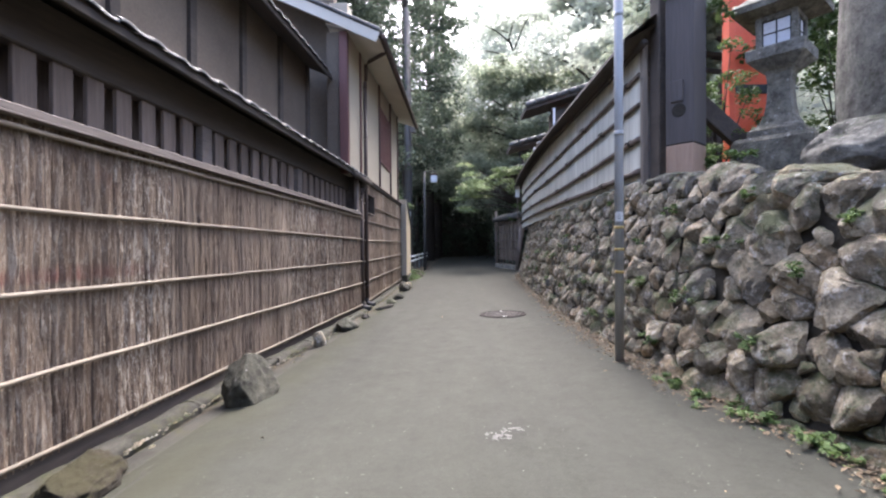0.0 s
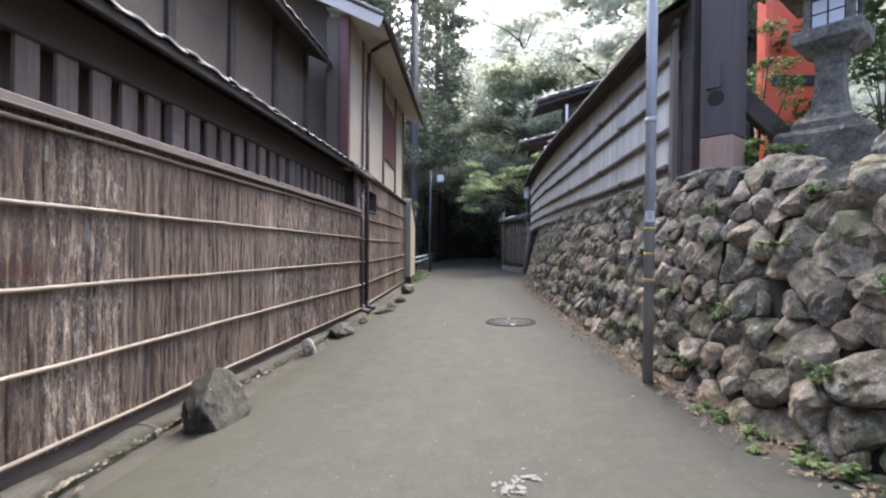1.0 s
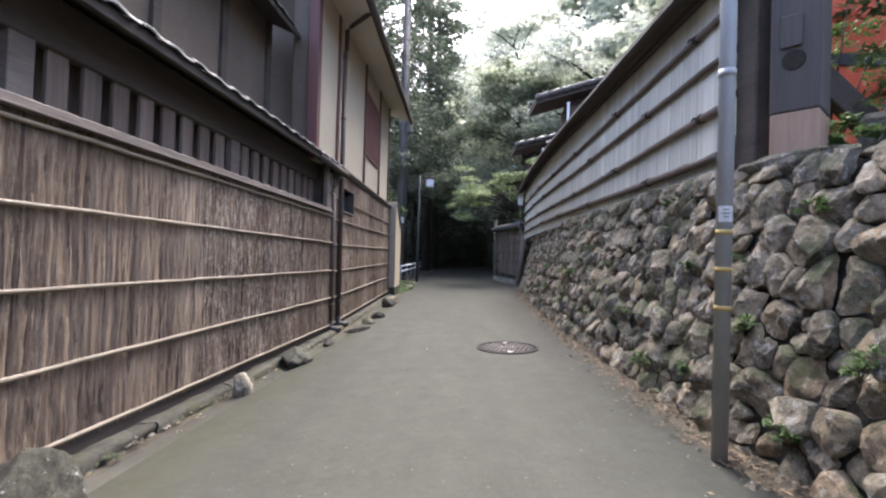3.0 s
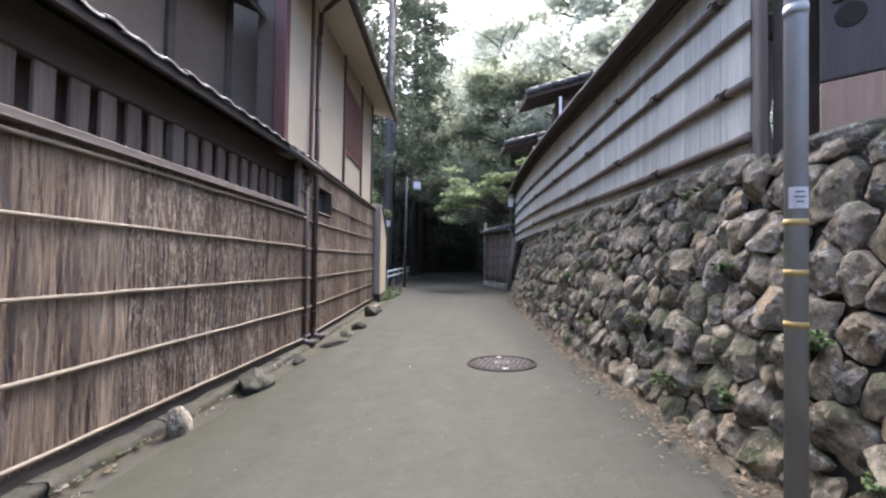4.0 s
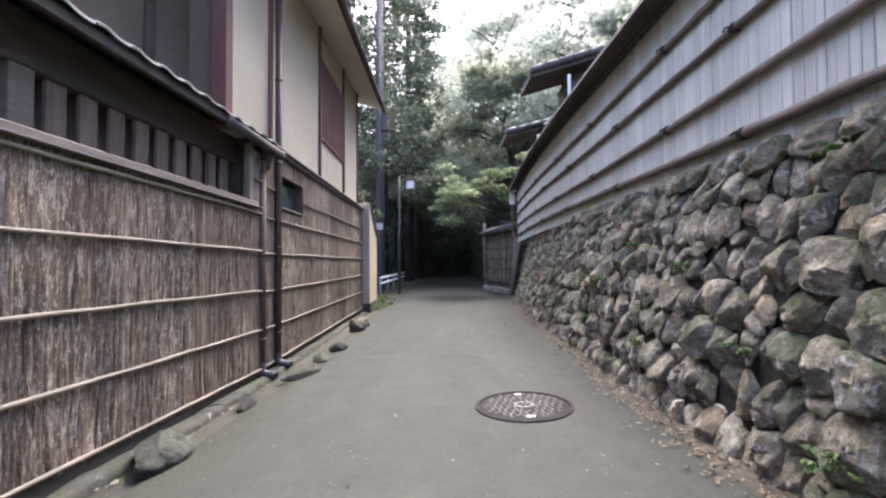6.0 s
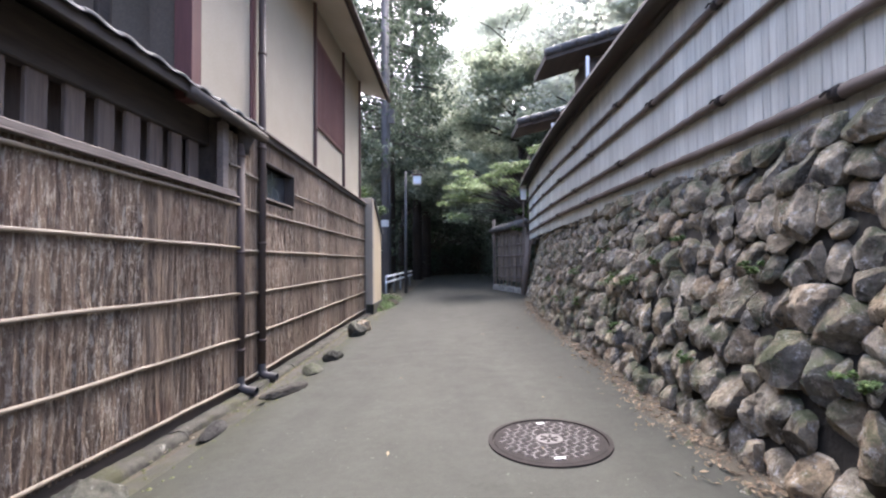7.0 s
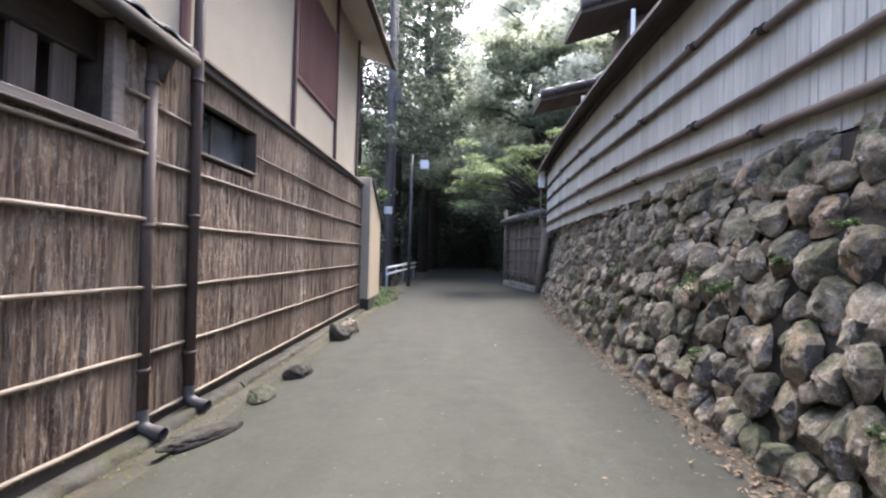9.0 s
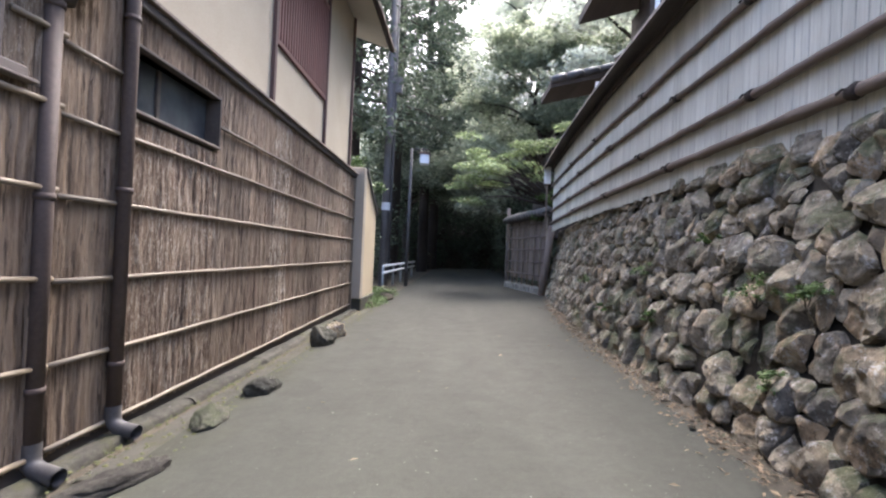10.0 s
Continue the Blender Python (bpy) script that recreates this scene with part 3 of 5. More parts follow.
part("header_beam", Shape().box(FENCE_X - 0.26, FENCE_X - 0.165, 0.0, 8.86, 1.945, 2.22, 0.008), DARK_TIMBER, band)
part("back_board", Shape().box(FENCE_X - 0.40, FENCE_X - 0.37, 0.0, 8.76, 1.50, 2.40), TIMBER, band)
part("end_backing", Shape().box(FENCE_X - 0.12, FENCE_X - 0.035, 8.585, 8.84, 1.532, 2.10), DARK_TIMBER, band)
bark_sheet(band, 8.60, 8.83, 1.545, 2.08, 77)
split_rail(band, 8.60, 8.84, 1.80)
fence.matrix_world = band.matrix_world = WEST


def tiled_roof(name, label, x_eave, z_eave, x_top, z_top, y0, y1, tile_w=0.235, soffit=DARK_TIMBER, parts_from=None):
    """A pantile slope that runs up from an eave along y; wavy tile rows lie on a boarded deck."""
    t = thing(name, label, "roof")
    dx, dz = x_top - x_eave, z_top - z_eave
    length = math.hypot(dx, dz)
    slope = math.atan2(dz, abs(dx))
    sgn = 1 if dx > 0 else -1
    deck = Shape()
    deck.box(0, length, y0, y1, -0.035, -0.008, 0.003, Matrix.Translation((x_eave, 0, z_eave)) @ Matrix(((sgn * math.cos(slope), 0, -sgn * math.sin(slope), 0), (0, 1, 0, 0), (math.sin(slope), 0, math.cos(slope), 0), (0, 0, 0, 1))))
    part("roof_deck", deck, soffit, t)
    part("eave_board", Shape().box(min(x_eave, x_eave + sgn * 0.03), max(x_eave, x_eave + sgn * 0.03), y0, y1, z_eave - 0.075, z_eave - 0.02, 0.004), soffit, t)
    prof = [(0.0, 0.009), (0.12, 0.017), (0.26, 0.019), (0.40, 0.013), (0.55, 0.005), (0.75, 0.002), (0.92, 0.004), (1.0, 0.009)]
    rows = max(1, round(length / 0.24))
    base = Shape()
    lastx = 0.27 if rows > 0 else 0
    top_v = []
    for a, h in ((-0.03, 0.0), (0.0, 0.004), (lastx, -0.012)):
        for u, hh in prof:
            q = hh + h
            top_v.append((x_eave + sgn * (a * math.cos(slope) - q * math.sin(slope)), u * tile_w, z_eave + a * math.sin(slope) + q * math.cos(slope)))
    n = len(prof)
    fs = [(i * n + j, i * n + j + 1, (i + 1) * n + j + 1, (i + 1) * n + j) for i in range(2) for j in range(n - 1)]
    lip = [(x_eave + sgn * (-0.03) * math.cos(slope), u * tile_w, z_eave - 0.03 * math.sin(slope) + min(hh - 0.016, 0.008)) for u, hh in prof]
    base.v = [Vector(p) for p in top_v] + [Vector(p) for p in lip]
    fs += [(3 * n + j, 3 * n + j + 1, j + 1, j) for j in range(n - 1)]
    base.v = [tuple(p) for p in base.v]
    base.f = [f[::-1] for f in fs] if sgn < 0 else fs
    me = base.mesh("tile", TILE, True)
    r = random.Random(int(y0 * 10) + 3)
    count = int((y1 - y0) / tile_w)
    rest = Shape()
    for j in range(rows):
        for i in range(count):
            off = Vector((sgn * j * 0.24 * math.cos(slope), y0 + i * tile_w, j * (0.24 * math.sin(slope)) + r.uniform(0, 0.006)))
            if j < 1:
                ob = new("tile", me)
                ob.parent = t
                ob.location = off
                ob.rotation_euler = (0, radians(r.uniform(-1.2, 1.2)) * sgn * 0.1, radians(r.uniform(-0.8, 0.8)) * 0.2)
            else:
                rest.add([Vector(p) + off for p in base.v], base.f)
    if rest.v:
        tagged(part("upper_tiles", rest, TILE, t, "", True), kind="stuff")
    return t


tiled_roof("fence_roof", "small smoke-grey pantile roof over the barred opening", -1.96, 2.190, -2.85, 2.52, 0.0, 9.05).matrix_world = WEST
gut = thing("roof_gutter", "dark rain gutter under the small tiled roof", "gutter")
part("channel", Shape().tube([(-1.955, 7.9, 2.125), (-1.955, 8.99, 2.115)], 0.045, 12), DARK_TIMBER, gut, "", True)
part("hopper", Shape().lathe([(0.036, -0.16), (0.05, -0.10), (0.085, -0.02), (0.085, 0.06)], 14, pose(-2.055, 8.815, 2.09)), DARK_TIMBER, gut, "", True)
gut.matrix_world = WEST
downpipe(-2.025, 8.805, -0.09, 2.02, "brown plastic downpipe under the small roof gutter")

# ---- west side: the building behind the fence ----
back = thing("rear_building", "plastered building with timber posts behind the fence roof, coloured as in shade", "building")
part("wall", Shape().box(-3.0, -2.78, 0.0, 8.22, 2.30, 4.0), SHADED_PLASTER, back)
for y in (0.6, 2.4, 4.2, 5.15, 6.1, 7.1, 8.1):
    part("post", Shape().box(-2.79, -2.74, y - 0.05, y + 0.05, 2.30, 3.95), DARK_TIMBER, back)
tiled_roof("rear_roof", "smoke-grey pantile roof of the building behind the fence", -2.36, 3.76, -4.2, 4.61, 0.0, 8.15).matrix_world = WEST
back.matrix_world = WEST

# ---- west side: two-storey house ----
HX = -2.12
house = thing("plaster_house", "two-storey cream plaster house with bark-clad ground floor", "house")
w = Shape()
w.box(-2.4, FENCE_X - 0.035, 8.90, 9.34, -0.15, 2.22)
w.box(-2.4, FENCE_X - 0.035, 10.27, 14.95, -0.15, 2.22)
w.box(-2.4, FENCE_X - 0.035, 9.34, 10.27, -0.15, 1.64)
w.box(-2.4, FENCE_X - 0.035, 9.34, 10.27, 2.00, 2.22)
part("lower_wall", w, DARK_TIMBER, house)
y, i = 8.86, 0
while y < 14.9:
    wd = min(rng.uniform(0.25, 0.5), 14.93 - y)
    if 9.0 < y < 10.3 or 9.3 < y + wd < 10.3:
        wd = 9.33 - y if y < 9.3 else (10.28 - y if y < 10.25 else wd)
        wd = max(wd, 0.05)
    if 9.32 <= y < 10.25:
        bark_sheet(house, y, y + wd, -0.075, 1.60, 300 + i)
        bark_sheet(house, y, y + wd, 2.03, 2.21, 340 + i)
    else:
        bark_sheet(house, y, y + wd, -0.075, 2.21, 300 + i)
    y, i = y + wd, i + 1
for z in RAILS:
    split_rail(house, 8.90, 14.95, z - 0.008)
split_rail(house, 10.28, 14.95, 1.80)
split_rail(house, 8.9, 9.32, 1.80)
part("corner_batten", Shape().box(FENCE_X - 0.02, FENCE_X + 0.025, 14.92, 14.97, -0.16, 2.2), BAMBOO, house)
part("base_board", Shape().box(FENCE_X - 0.03, FENCE_X - 0.012, 8.90, 14.95, -0.19, -0.06), DARK_TIMBER, house)
part("drip_beam", Shape().box(HX - 0.02, FENCE_X + 0.03, 9.08, 14.97, 2.21, 2.27, 0.008), DARK_TIMBER, house)
part("drip_board", Shape().box(HX - 0.02, FENCE_X + 0.055, 9.06, 14.99, 2.27, 2.295, 0.004), TIMBER, house)
win = part("window", Shape().box(FENCE_X - 0.13, FENCE_X + 0.02, 9.33, 10.28, 1.628, 1.648), SILL, house, "small dark recessed window under the drip beam")
part("top_frame", Shape().box(FENCE_X - 0.13, FENCE_X + 0.012, 9.33, 10.28, 2.0, 2.02), DARK_TIMBER, win)
part("side_frame", Shape().box(FENCE_X - 0.13, FENCE_X + 0.012, 10.262, 10.282, 1.648, 2.0), DARK_TIMBER, win)
part("side_frame", Shape().box(FENCE_X - 0.13, FENCE_X + 0.012, 9.328, 9.348, 1.648, 2.0), DARK_TIMBER, win)
part("mullion", Shape().box(FENCE_X - 0.125, FENCE_X - 0.095, 9.70, 9.735, 1.648, 2.0), DARK_TIMBER, win)
part("pane", Shape().box(FENCE_X - 0.118, FENCE_X - 0.110, 9.348, 9.70, 1.648, 2.0, 0.001), GLASS, win)
part("pane", Shape().box(FENCE_X - 0.108, FENCE_X - 0.100, 9.735, 10.262, 1.648, 2.0, 0.001), GLASS, win)
# upper storey
part("upper_wall", Shape().box(-2.42, HX, 8.30, 14.72, 2.20, 5.0), PLASTER, house)
part("gable_wall", Shape().box(-7.0, -2.42, 8.62, 8.80, 2.20, 6.2), SHADED_PLASTER, house)
# Thin sheet over the cream wall end, dark as the shade there.
part("shaded_return", Shape().box(-2.46, HX - 0.13, 8.255, 8.296, 2.2, 4.5), SHADED_PLASTER, house, "thin plaster return behind the corner post, coloured as in shade")
part("corner_post", Shape().box(HX - 0.12, HX + 0.012, 8.20, 8.33, 2.2, 4.5), RED_WOOD, house, "red-stained corner post")
part("wall_post", Shape().box(HX, HX + 0.022, 9.19, 9.29, 2.295, 4.8), RED_WOOD, house)
for y in (11.29, 13.06, 14.58):
    part("wall_post", Shape().box(HX, HX + 0.04, y - 0.028, y + 0.028, 2.295, 5.0), BROWN_WOOD, house)
shut = part("shutter", Shape().box(HX, HX + 0.03, 11.33, 13.03, 2.94, 3.0), RED_WOOD, house, "red-stained slatted window shutter")
part("shutter_top", Shape().box(HX, HX + 0.03, 11.33, 13.03, 4.18, 4.24), RED_WOOD, shut)
part("shutter_back", Shape().box(HX, HX + 0.008, 11.33, 13.03, 3.0, 4.18), BROWN_WOOD, shut)
for y in steps(11.37, 12.99, 0.075):
    part("shutter_slat", Shape().box(HX + 0.008, HX + 0.028, y - 0.022, y + 0.022, 3.0, 4.18, 0.003), RED_WOOD, shut)
part("soffit", Shape().add([(-1.58, 8.18, 4.34), (-1.66, 15.5, 4.80), (-2.45, 15.5, 5.06), (-2.45, 8.18, 4.60), (-1.58, 8.18, 4.36), (-1.66, 15.5, 4.82), (-2.45, 15.5, 5.08), (-2.45, 8.18, 4.62)], [(0, 1, 2, 3), (7, 6, 5, 4), (0, 4, 5, 1), (2, 6, 7, 3), (1, 5, 6, 2), (0, 3, 7, 4)]), PALE_PLASTER, house, "pale plastered eave soffit")
hr = tiled_roof("house_roof", "smoke-grey pantile roof of the plaster house", -1.56, 4.52, -6.0, 6.45, 8.05, 15.55)
tip = Matrix.Translation((-1.54, 8.05, 4.42)) @ Matrix.Rotation(radians(0.63), 4, "Z") @ Matrix.Rotation(radians(3.55), 4, "X") @ Matrix.Translation((1.56, -8.05, -4.52))
hr.matrix_world = tip
rake = Shape()
sl = math.atan2(1.93, 4.44)
mr = Matrix.Translation((-1.58, 8.06, 4.47)) @ Matrix.Rotation(-sl, 4, "Y") @ Matrix.Scale(-1, 4, (1, 0, 0))
mr = Matrix.Translation((-1.58, 8.06, 4.47)) @ Matrix(((-math.cos(sl), 0, math.sin(sl), 0), (0, 1, 0, 0), (math.sin(sl), 0, math.cos(sl), 0), (0, 0, 0, 1)))
rake.box(0, 4.8, -0.02, 0.02, -0.14, 0.02, 0.004, mr)
part("bargeboard", rake, PALE_PLASTER, hr, "pale painted bargeboard")
for i in range(18):
    part("verge_tile", Shape().box(i * 0.26, i * 0.26 + 0.27, -0.05, 0.16, 0.03 + 0.006 * (i % 2), 0.085, 0.012, mr), TILE, hr)
hg = thing("house_gutter", "brown plastic eave gutter with swan-neck pipe", "gutter")
gt = Shape()
gt.tube([(-1.53, 8.1, 4.43), (-1.53, 15.55, 4.43)], 0.05, 12)
hg.matrix_world = tip
part("channel", gt, PIPE, hg, "", True)
part("swan_neck", Shape().tube([(-1.54, 8.75, 4.50), (-1.55, 8.78, 4.46), (-1.64, 8.85, 4.43), (-1.95, 9.23, 4.43), (-2.02, 9.28, 4.39), (-2.03, 9.285, 4.1)], 0.034, 12), PIPE, hg, "", True)
downpipe(-2.035, 9.285, -0.09, 4.05, "brown plastic downpipe running up the house front")
# end pier and sloping wing wall
pier = thing("end_pier", "cream plastered wing wall with sloping top by the house corner", "wall")
part("pier", Shape().box(-2.35, -1.90, 15.0, 15.18, 0.05, 2.42, 0.01), TAUPE_PLASTER, pier, "taupe plastered end of the wall")
part("wing", Shape().add([(-2.3, 15.18, 0.05), (-1.91, 15.18, 0.05), (-1.91, 16.35, 0.05), (-2.3, 16.35, 0.05), (-2.3, 15.18, 2.38), (-1.91, 15.18, 2.38), (-1.91, 16.35, 1.72), (-2.3, 16.35, 1.72)], [(3, 2, 1, 0), (4, 5, 6, 7), (0, 1, 5, 4), (1, 2, 6, 5), (2, 3, 7, 6), (3, 0, 4, 7)]), SUNLIT_PLASTER, pier)
part("coping", Shape().add([(-2.36, 15.15, 2.385), (-1.87, 15.15, 2.385), (-1.87, 16.42, 1.67), (-2.36, 16.42, 1.67), (-2.36, 15.15, 2.44), (-1.87, 15.15, 2.44), (-1.87, 16.42, 1.725), (-2.36, 16.42, 1.725)], [(3, 2, 1, 0), (4, 5, 6, 7), (0, 1, 5, 4), (1, 2, 6, 5), (2, 3, 7, 6), (3, 0, 4, 7)]), TILE, pier)
part("footing", Shape().box(-2.36, -1.88, 14.98, 16.38, -0.25, 0.05, 0.015), CONCRETE, pier)


# ---- stones ----
def rock(name, label, x, y, size, seed, material=None, turn=0.0, facets=7, group="stones along the kerb", rough=1.0, broken=None):
    """A loose stone, rough and slightly faceted, resting on the ground."""
    r = random.Random(seed)
    bm = bmesh.new()
    bmesh.ops.create_icosphere(bm, subdivisions=5, radius=1)
    cuts = [(Vector((r.uniform(-1, 1), r.uniform(-1, 1), r.uniform(-0.3, 1))).normalized(), r.uniform(0.62, 0.86)) for _ in range(facets)]
    off = Vector((seed * 3.1, seed * 1.7, 0))
    if broken:
        cuts.append((Vector(broken[:3]).normalized(), broken[3]))
    for v in bm.verts:
        p = v.co.copy()
        for d, k in cuts:
            over = p.dot(d) - k
            if over > 0:
                p -= d * over * 0.96
        p *= 1 + rough * (0.16 * noise.noise(p * 1.5 + off) + 0.09 * noise.noise(p * 4 + off) + 0.055 * abs(noise.noise(p * 9 + off)) + 0.025 * noise.noise(p * 22 + off))
        if broken:
            on_face = max(0.0, min(1.0, (p.dot(cuts[-1][0]) - broken[3] * 0.86) * 8))
            p *= 1 - on_face * (0.10 * abs(noise.noise(p * 5 + off)) + 0.07 * abs(noise.noise(p * 12 + off)))
        p = Vector((p.x * size[0] / 2, p.y * size[1] / 2, p.z * size[2] / 2))
        v.co = p
    low = min(v.co.z for v in bm.verts)
    for v in bm.verts:
        v.co.z = max(v.co.z * 1.2 - low * 1.2 - 0.34 * size[2], -0.02)
    for f in bm.faces:
        f.smooth = True
    me = bpy.data.meshes.new(name)
    bm.to_mesh(me)
    bm.free()
    me.materials.append(material or BOULDER)
    ob = new(name, me)
    ob.matrix_world = pose(x, y, g(x, y) - (0.045 if x < -1.65 else 0.02), 0, 0, turn)
    return tagged(ob, label, "stone", group)


rock("boulder", "large rough grey boulder on the concrete strip", -1.88, 4.10, (0.38, 0.46, 0.38), 8, turn=20, facets=6, rough=0.85, broken=(0.62, -0.55, 0.56, 0.50))
rock("boulder", "flat ochre moss-covered boulder against the kerb", -2.10, 2.86, (0.30, 0.48, 0.19), 9, MOSSY, 10, 9, rough=1.7)
rock("stone", "small squarish pale grey stone beside the kerb", -1.925, 5.93, (0.145, 0.17, 0.22), 12, STONE, 10, 5)
rock("stone", "broad dark grey stone beside the kerb", -1.86, 6.93, (0.31, 0.50, 0.19), 14, BOULDER, 15, 9)
rock("stone", "low flat dark stone on the gutter strip", -1.80, 7.93, (0.13, 0.34, 0.08), 17, DARK_ROCK, 8)
rock("stone", "long low dark wedge of stone at the lane edge", -1.61, 8.72, (0.17, 0.46, 0.085), 18, DARK_ROCK, -30)
rock("stone", "flat mossy stone at the lane edge", -1.60, 9.46, (0.20, 0.36, 0.095), 22, turn=12)
rock("stone", "rounded grey stone at the lane edge", -1.54, 10.02, (0.26, 0.27, 0.145), 24, turn=40)
rock("stone", "squat grey-brown stone near the house corner", -1.61, 11.72, (0.27, 0.30, 0.24), 27, BOULDER, 5, 3)
rock("stone", "pale stone leaning by the squat grey one", -1.58, 12.10, (0.22, 0.26, 0.23), 29, STONE, -25)
rock("stone", "mossy rubble stone beyond the wing wall", -1.75, 16.9, (0.4, 0.7, 0.2), 31, MOSSY, 10)
rock("stone", "mossy rubble stone beyond the wing wall", -1.95, 18.0, (0.5, 0.6, 0.32), 33, MOSSY, 40)
rock("stone", "small stone at the foot of the wing wall", -1.78, 15.6, (0.2, 0.3, 0.12), 35, MOSSY, 0)


# ---- east side: dry stone wall ----
def clip(poly, px, py, nx, ny):
    """Keeps the side of a polygon that lies behind the line through p with normal n."""
    out = []
    for i in range(len(poly)):
        a, b = poly[i], poly[(i + 1) % len(poly)]
        da, db = (a[0] - px) * nx + (a[1] - py) * ny, (b[0] - px) * nx + (b[1] - py) * ny
        if da <= 0:
            out.append(a)
        if (da < 0 < db) or (db < 0 < da):
            t = da / (da - db)
            out.append((a[0] + (b[0] - a[0]) * t, a[1] + (b[1] - a[1]) * t))
    return out


COURSES = (0.0, 0.125, 0.26, 0.395, 0.53, 0.665, 0.795, 0.91, 1.0)


def wall_seeds(r):
    """Stones set in eight loose courses: upright ones below, low blocks along the top, chinks between."""
    seeds = []
    for k in range(8):
        y = r.uniform(-0.2, 0.0)
        while y < 18.5:
            z0, z1 = g(1.3, y) - 0.05, along(WALL_TOP, y) + 0.01
            wave = 0.06 * noise.noise((y * 1.1, k * 3.7, 0.5))
            low, high = z0 + (z1 - z0) * COURSES[k], z0 + (z1 - z0) * COURSES[k + 1]
            h = high - low
            wide = along([(0, 1.3), (3.6, 1.12), (5.2, 0.76), (9, 0.68), (19, 0.64)], y) * (1.9 if k == 7 else 1.0)
            w = h * wide * r.choice((0.55, 0.75, 0.9, 1.05, 1.25, 1.6))
            mid = (low + high) / 2 + wave + r.uniform(-0.24, 0.24) * h
            if k < 7 and r.random() < 0.08:
                seeds.append((y + w / 2 + r.uniform(-0.02, 0.02), mid - h * 0.27, h * 0.55))
                seeds.append((y + w / 2 + r.uniform(-0.02, 0.02), mid + h * 0.27, h * 0.55))
            else:
                seeds.append((y + w / 2, mid, (w + h) / 2))
            y += w
    seeds = [q for q in seeds if r.random() > along([(0, 0.12), (4, 0.10), (5.4, 0.06), (19, 0.05)], q[0])]
    for _ in range(210):
        y = r.uniform(0.2, 18.2)
        seeds.append((y, r.uniform(g(1.3, y) + 0.05, along(WALL_TOP, y) - 0.12), r.uniform(0.07, 0.12)))
    return seeds


def wall_stone(seed, cell, r):
    """One field stone that fills its cell of the wall, bulging from the face."""
    cy = sum(p[0] for p in cell) / len(cell)
    cz = sum(p[1] for p in cell) / len(cell)
    n = 22
    rad = []
    for k in range(n):
        a = 2 * math.pi * k / n
        dy, dz = math.cos(a), math.sin(a)
        best = 9.0
        for i in range(len(cell)):
            (ay, az), (by, bz) = cell[i], cell[(i + 1) % len(cell)]
            ey, ez = by - ay, bz - az
            det = dy * ez - dz * ey
            if abs(det) > 1e-9:
                t = ((ay - cy) * ez - (az - cz) * ey) / det
                if t > 0:
                    best = min(best, t)
        rad.append(best)
    rad = [0.2 * rad[k - 1] + 0.6 * rad[k] + 0.2 * rad[(k + 1) % n] for k in range(n)]
    mean = sum(rad) / n
    shrink = r.uniform(0.98, 1.08)
    rad = [min(v, 1.75 * mean) * shrink - 0.003 for v in rad]
    depth = min(mean * r.uniform(0.36, 0.62), 0.07)
    tilt = (r.uniform(-0.5, 0.5), r.uniform(-0.45, 0.35))
    planes = [(r.uniform(0, 6.28), r.uniform(-0.2, 0.6), r.uniform(0.5, 1.8)) for _ in range(6)]
    out = r.uniform(-0.035, 0.03)
    vs, fs = [], []
    rings = (0.0, 0.2, 0.38, 0.55, 0.70, 0.83, 0.93, 1.0)
    off = seed[0] * 7.3
    for q in rings:
        for k in range(n if q else 1):
            a = 2 * math.pi * k / n
            u, v = q * rad[k] * math.cos(a), q * rad[k] * math.sin(a)
            h = (1 - q ** 5.0) ** 0.55 if q < 1 else -0.7
            h += (tilt[0] * u + tilt[1] * v) / mean * (1 - q * 0.5)
            for pa, d0, st in planes:
                lim = 0.95 - st * max(0.0, (u * math.cos(pa) + v * math.sin(pa)) / mean - d0)
                h = min(h, lim)
            h *= depth
            h += (0.16 * noise.noise((u * 9 + off, v * 9, 1)) + 0.20 * abs(noise.noise((u * 20 + off, v * 20, 4))) + 0.08 * noise.noise((u * 45 + off, v * 45, 2))) * mean
            ww = 1 + 0.24 * noise.noise((u * 12, v * 12, off))
            y, z = cy + u * ww, cz + v * ww
            vs.append((wall_face(y, z) + 0.02 - h - out, y, z))
    for k in range(n):
        fs.append((0, 1 + (k + 1) % n, 1 + k))
    for i in range(len(rings) - 2):
        for k in range(n):
            a, b = 1 + i * n + k, 1 + i * n + (k + 1) % n
            fs.append((a, b, b + n, a + n))
    return vs, [f[::-1] for f in fs]


r = random.Random(21)
seeds = wall_seeds(r)
stone_wall = thing("stone_wall", "mossy dry-laid field stone retaining wall along the lane", "wall", "", "structure")
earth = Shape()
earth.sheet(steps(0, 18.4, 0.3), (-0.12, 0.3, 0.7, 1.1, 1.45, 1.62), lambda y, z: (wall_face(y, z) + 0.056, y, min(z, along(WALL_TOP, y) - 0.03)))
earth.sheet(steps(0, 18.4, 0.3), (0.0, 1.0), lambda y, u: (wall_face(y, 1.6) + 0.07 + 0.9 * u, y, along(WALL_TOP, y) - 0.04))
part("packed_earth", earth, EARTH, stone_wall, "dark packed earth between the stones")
singles, rest = [], Shape()
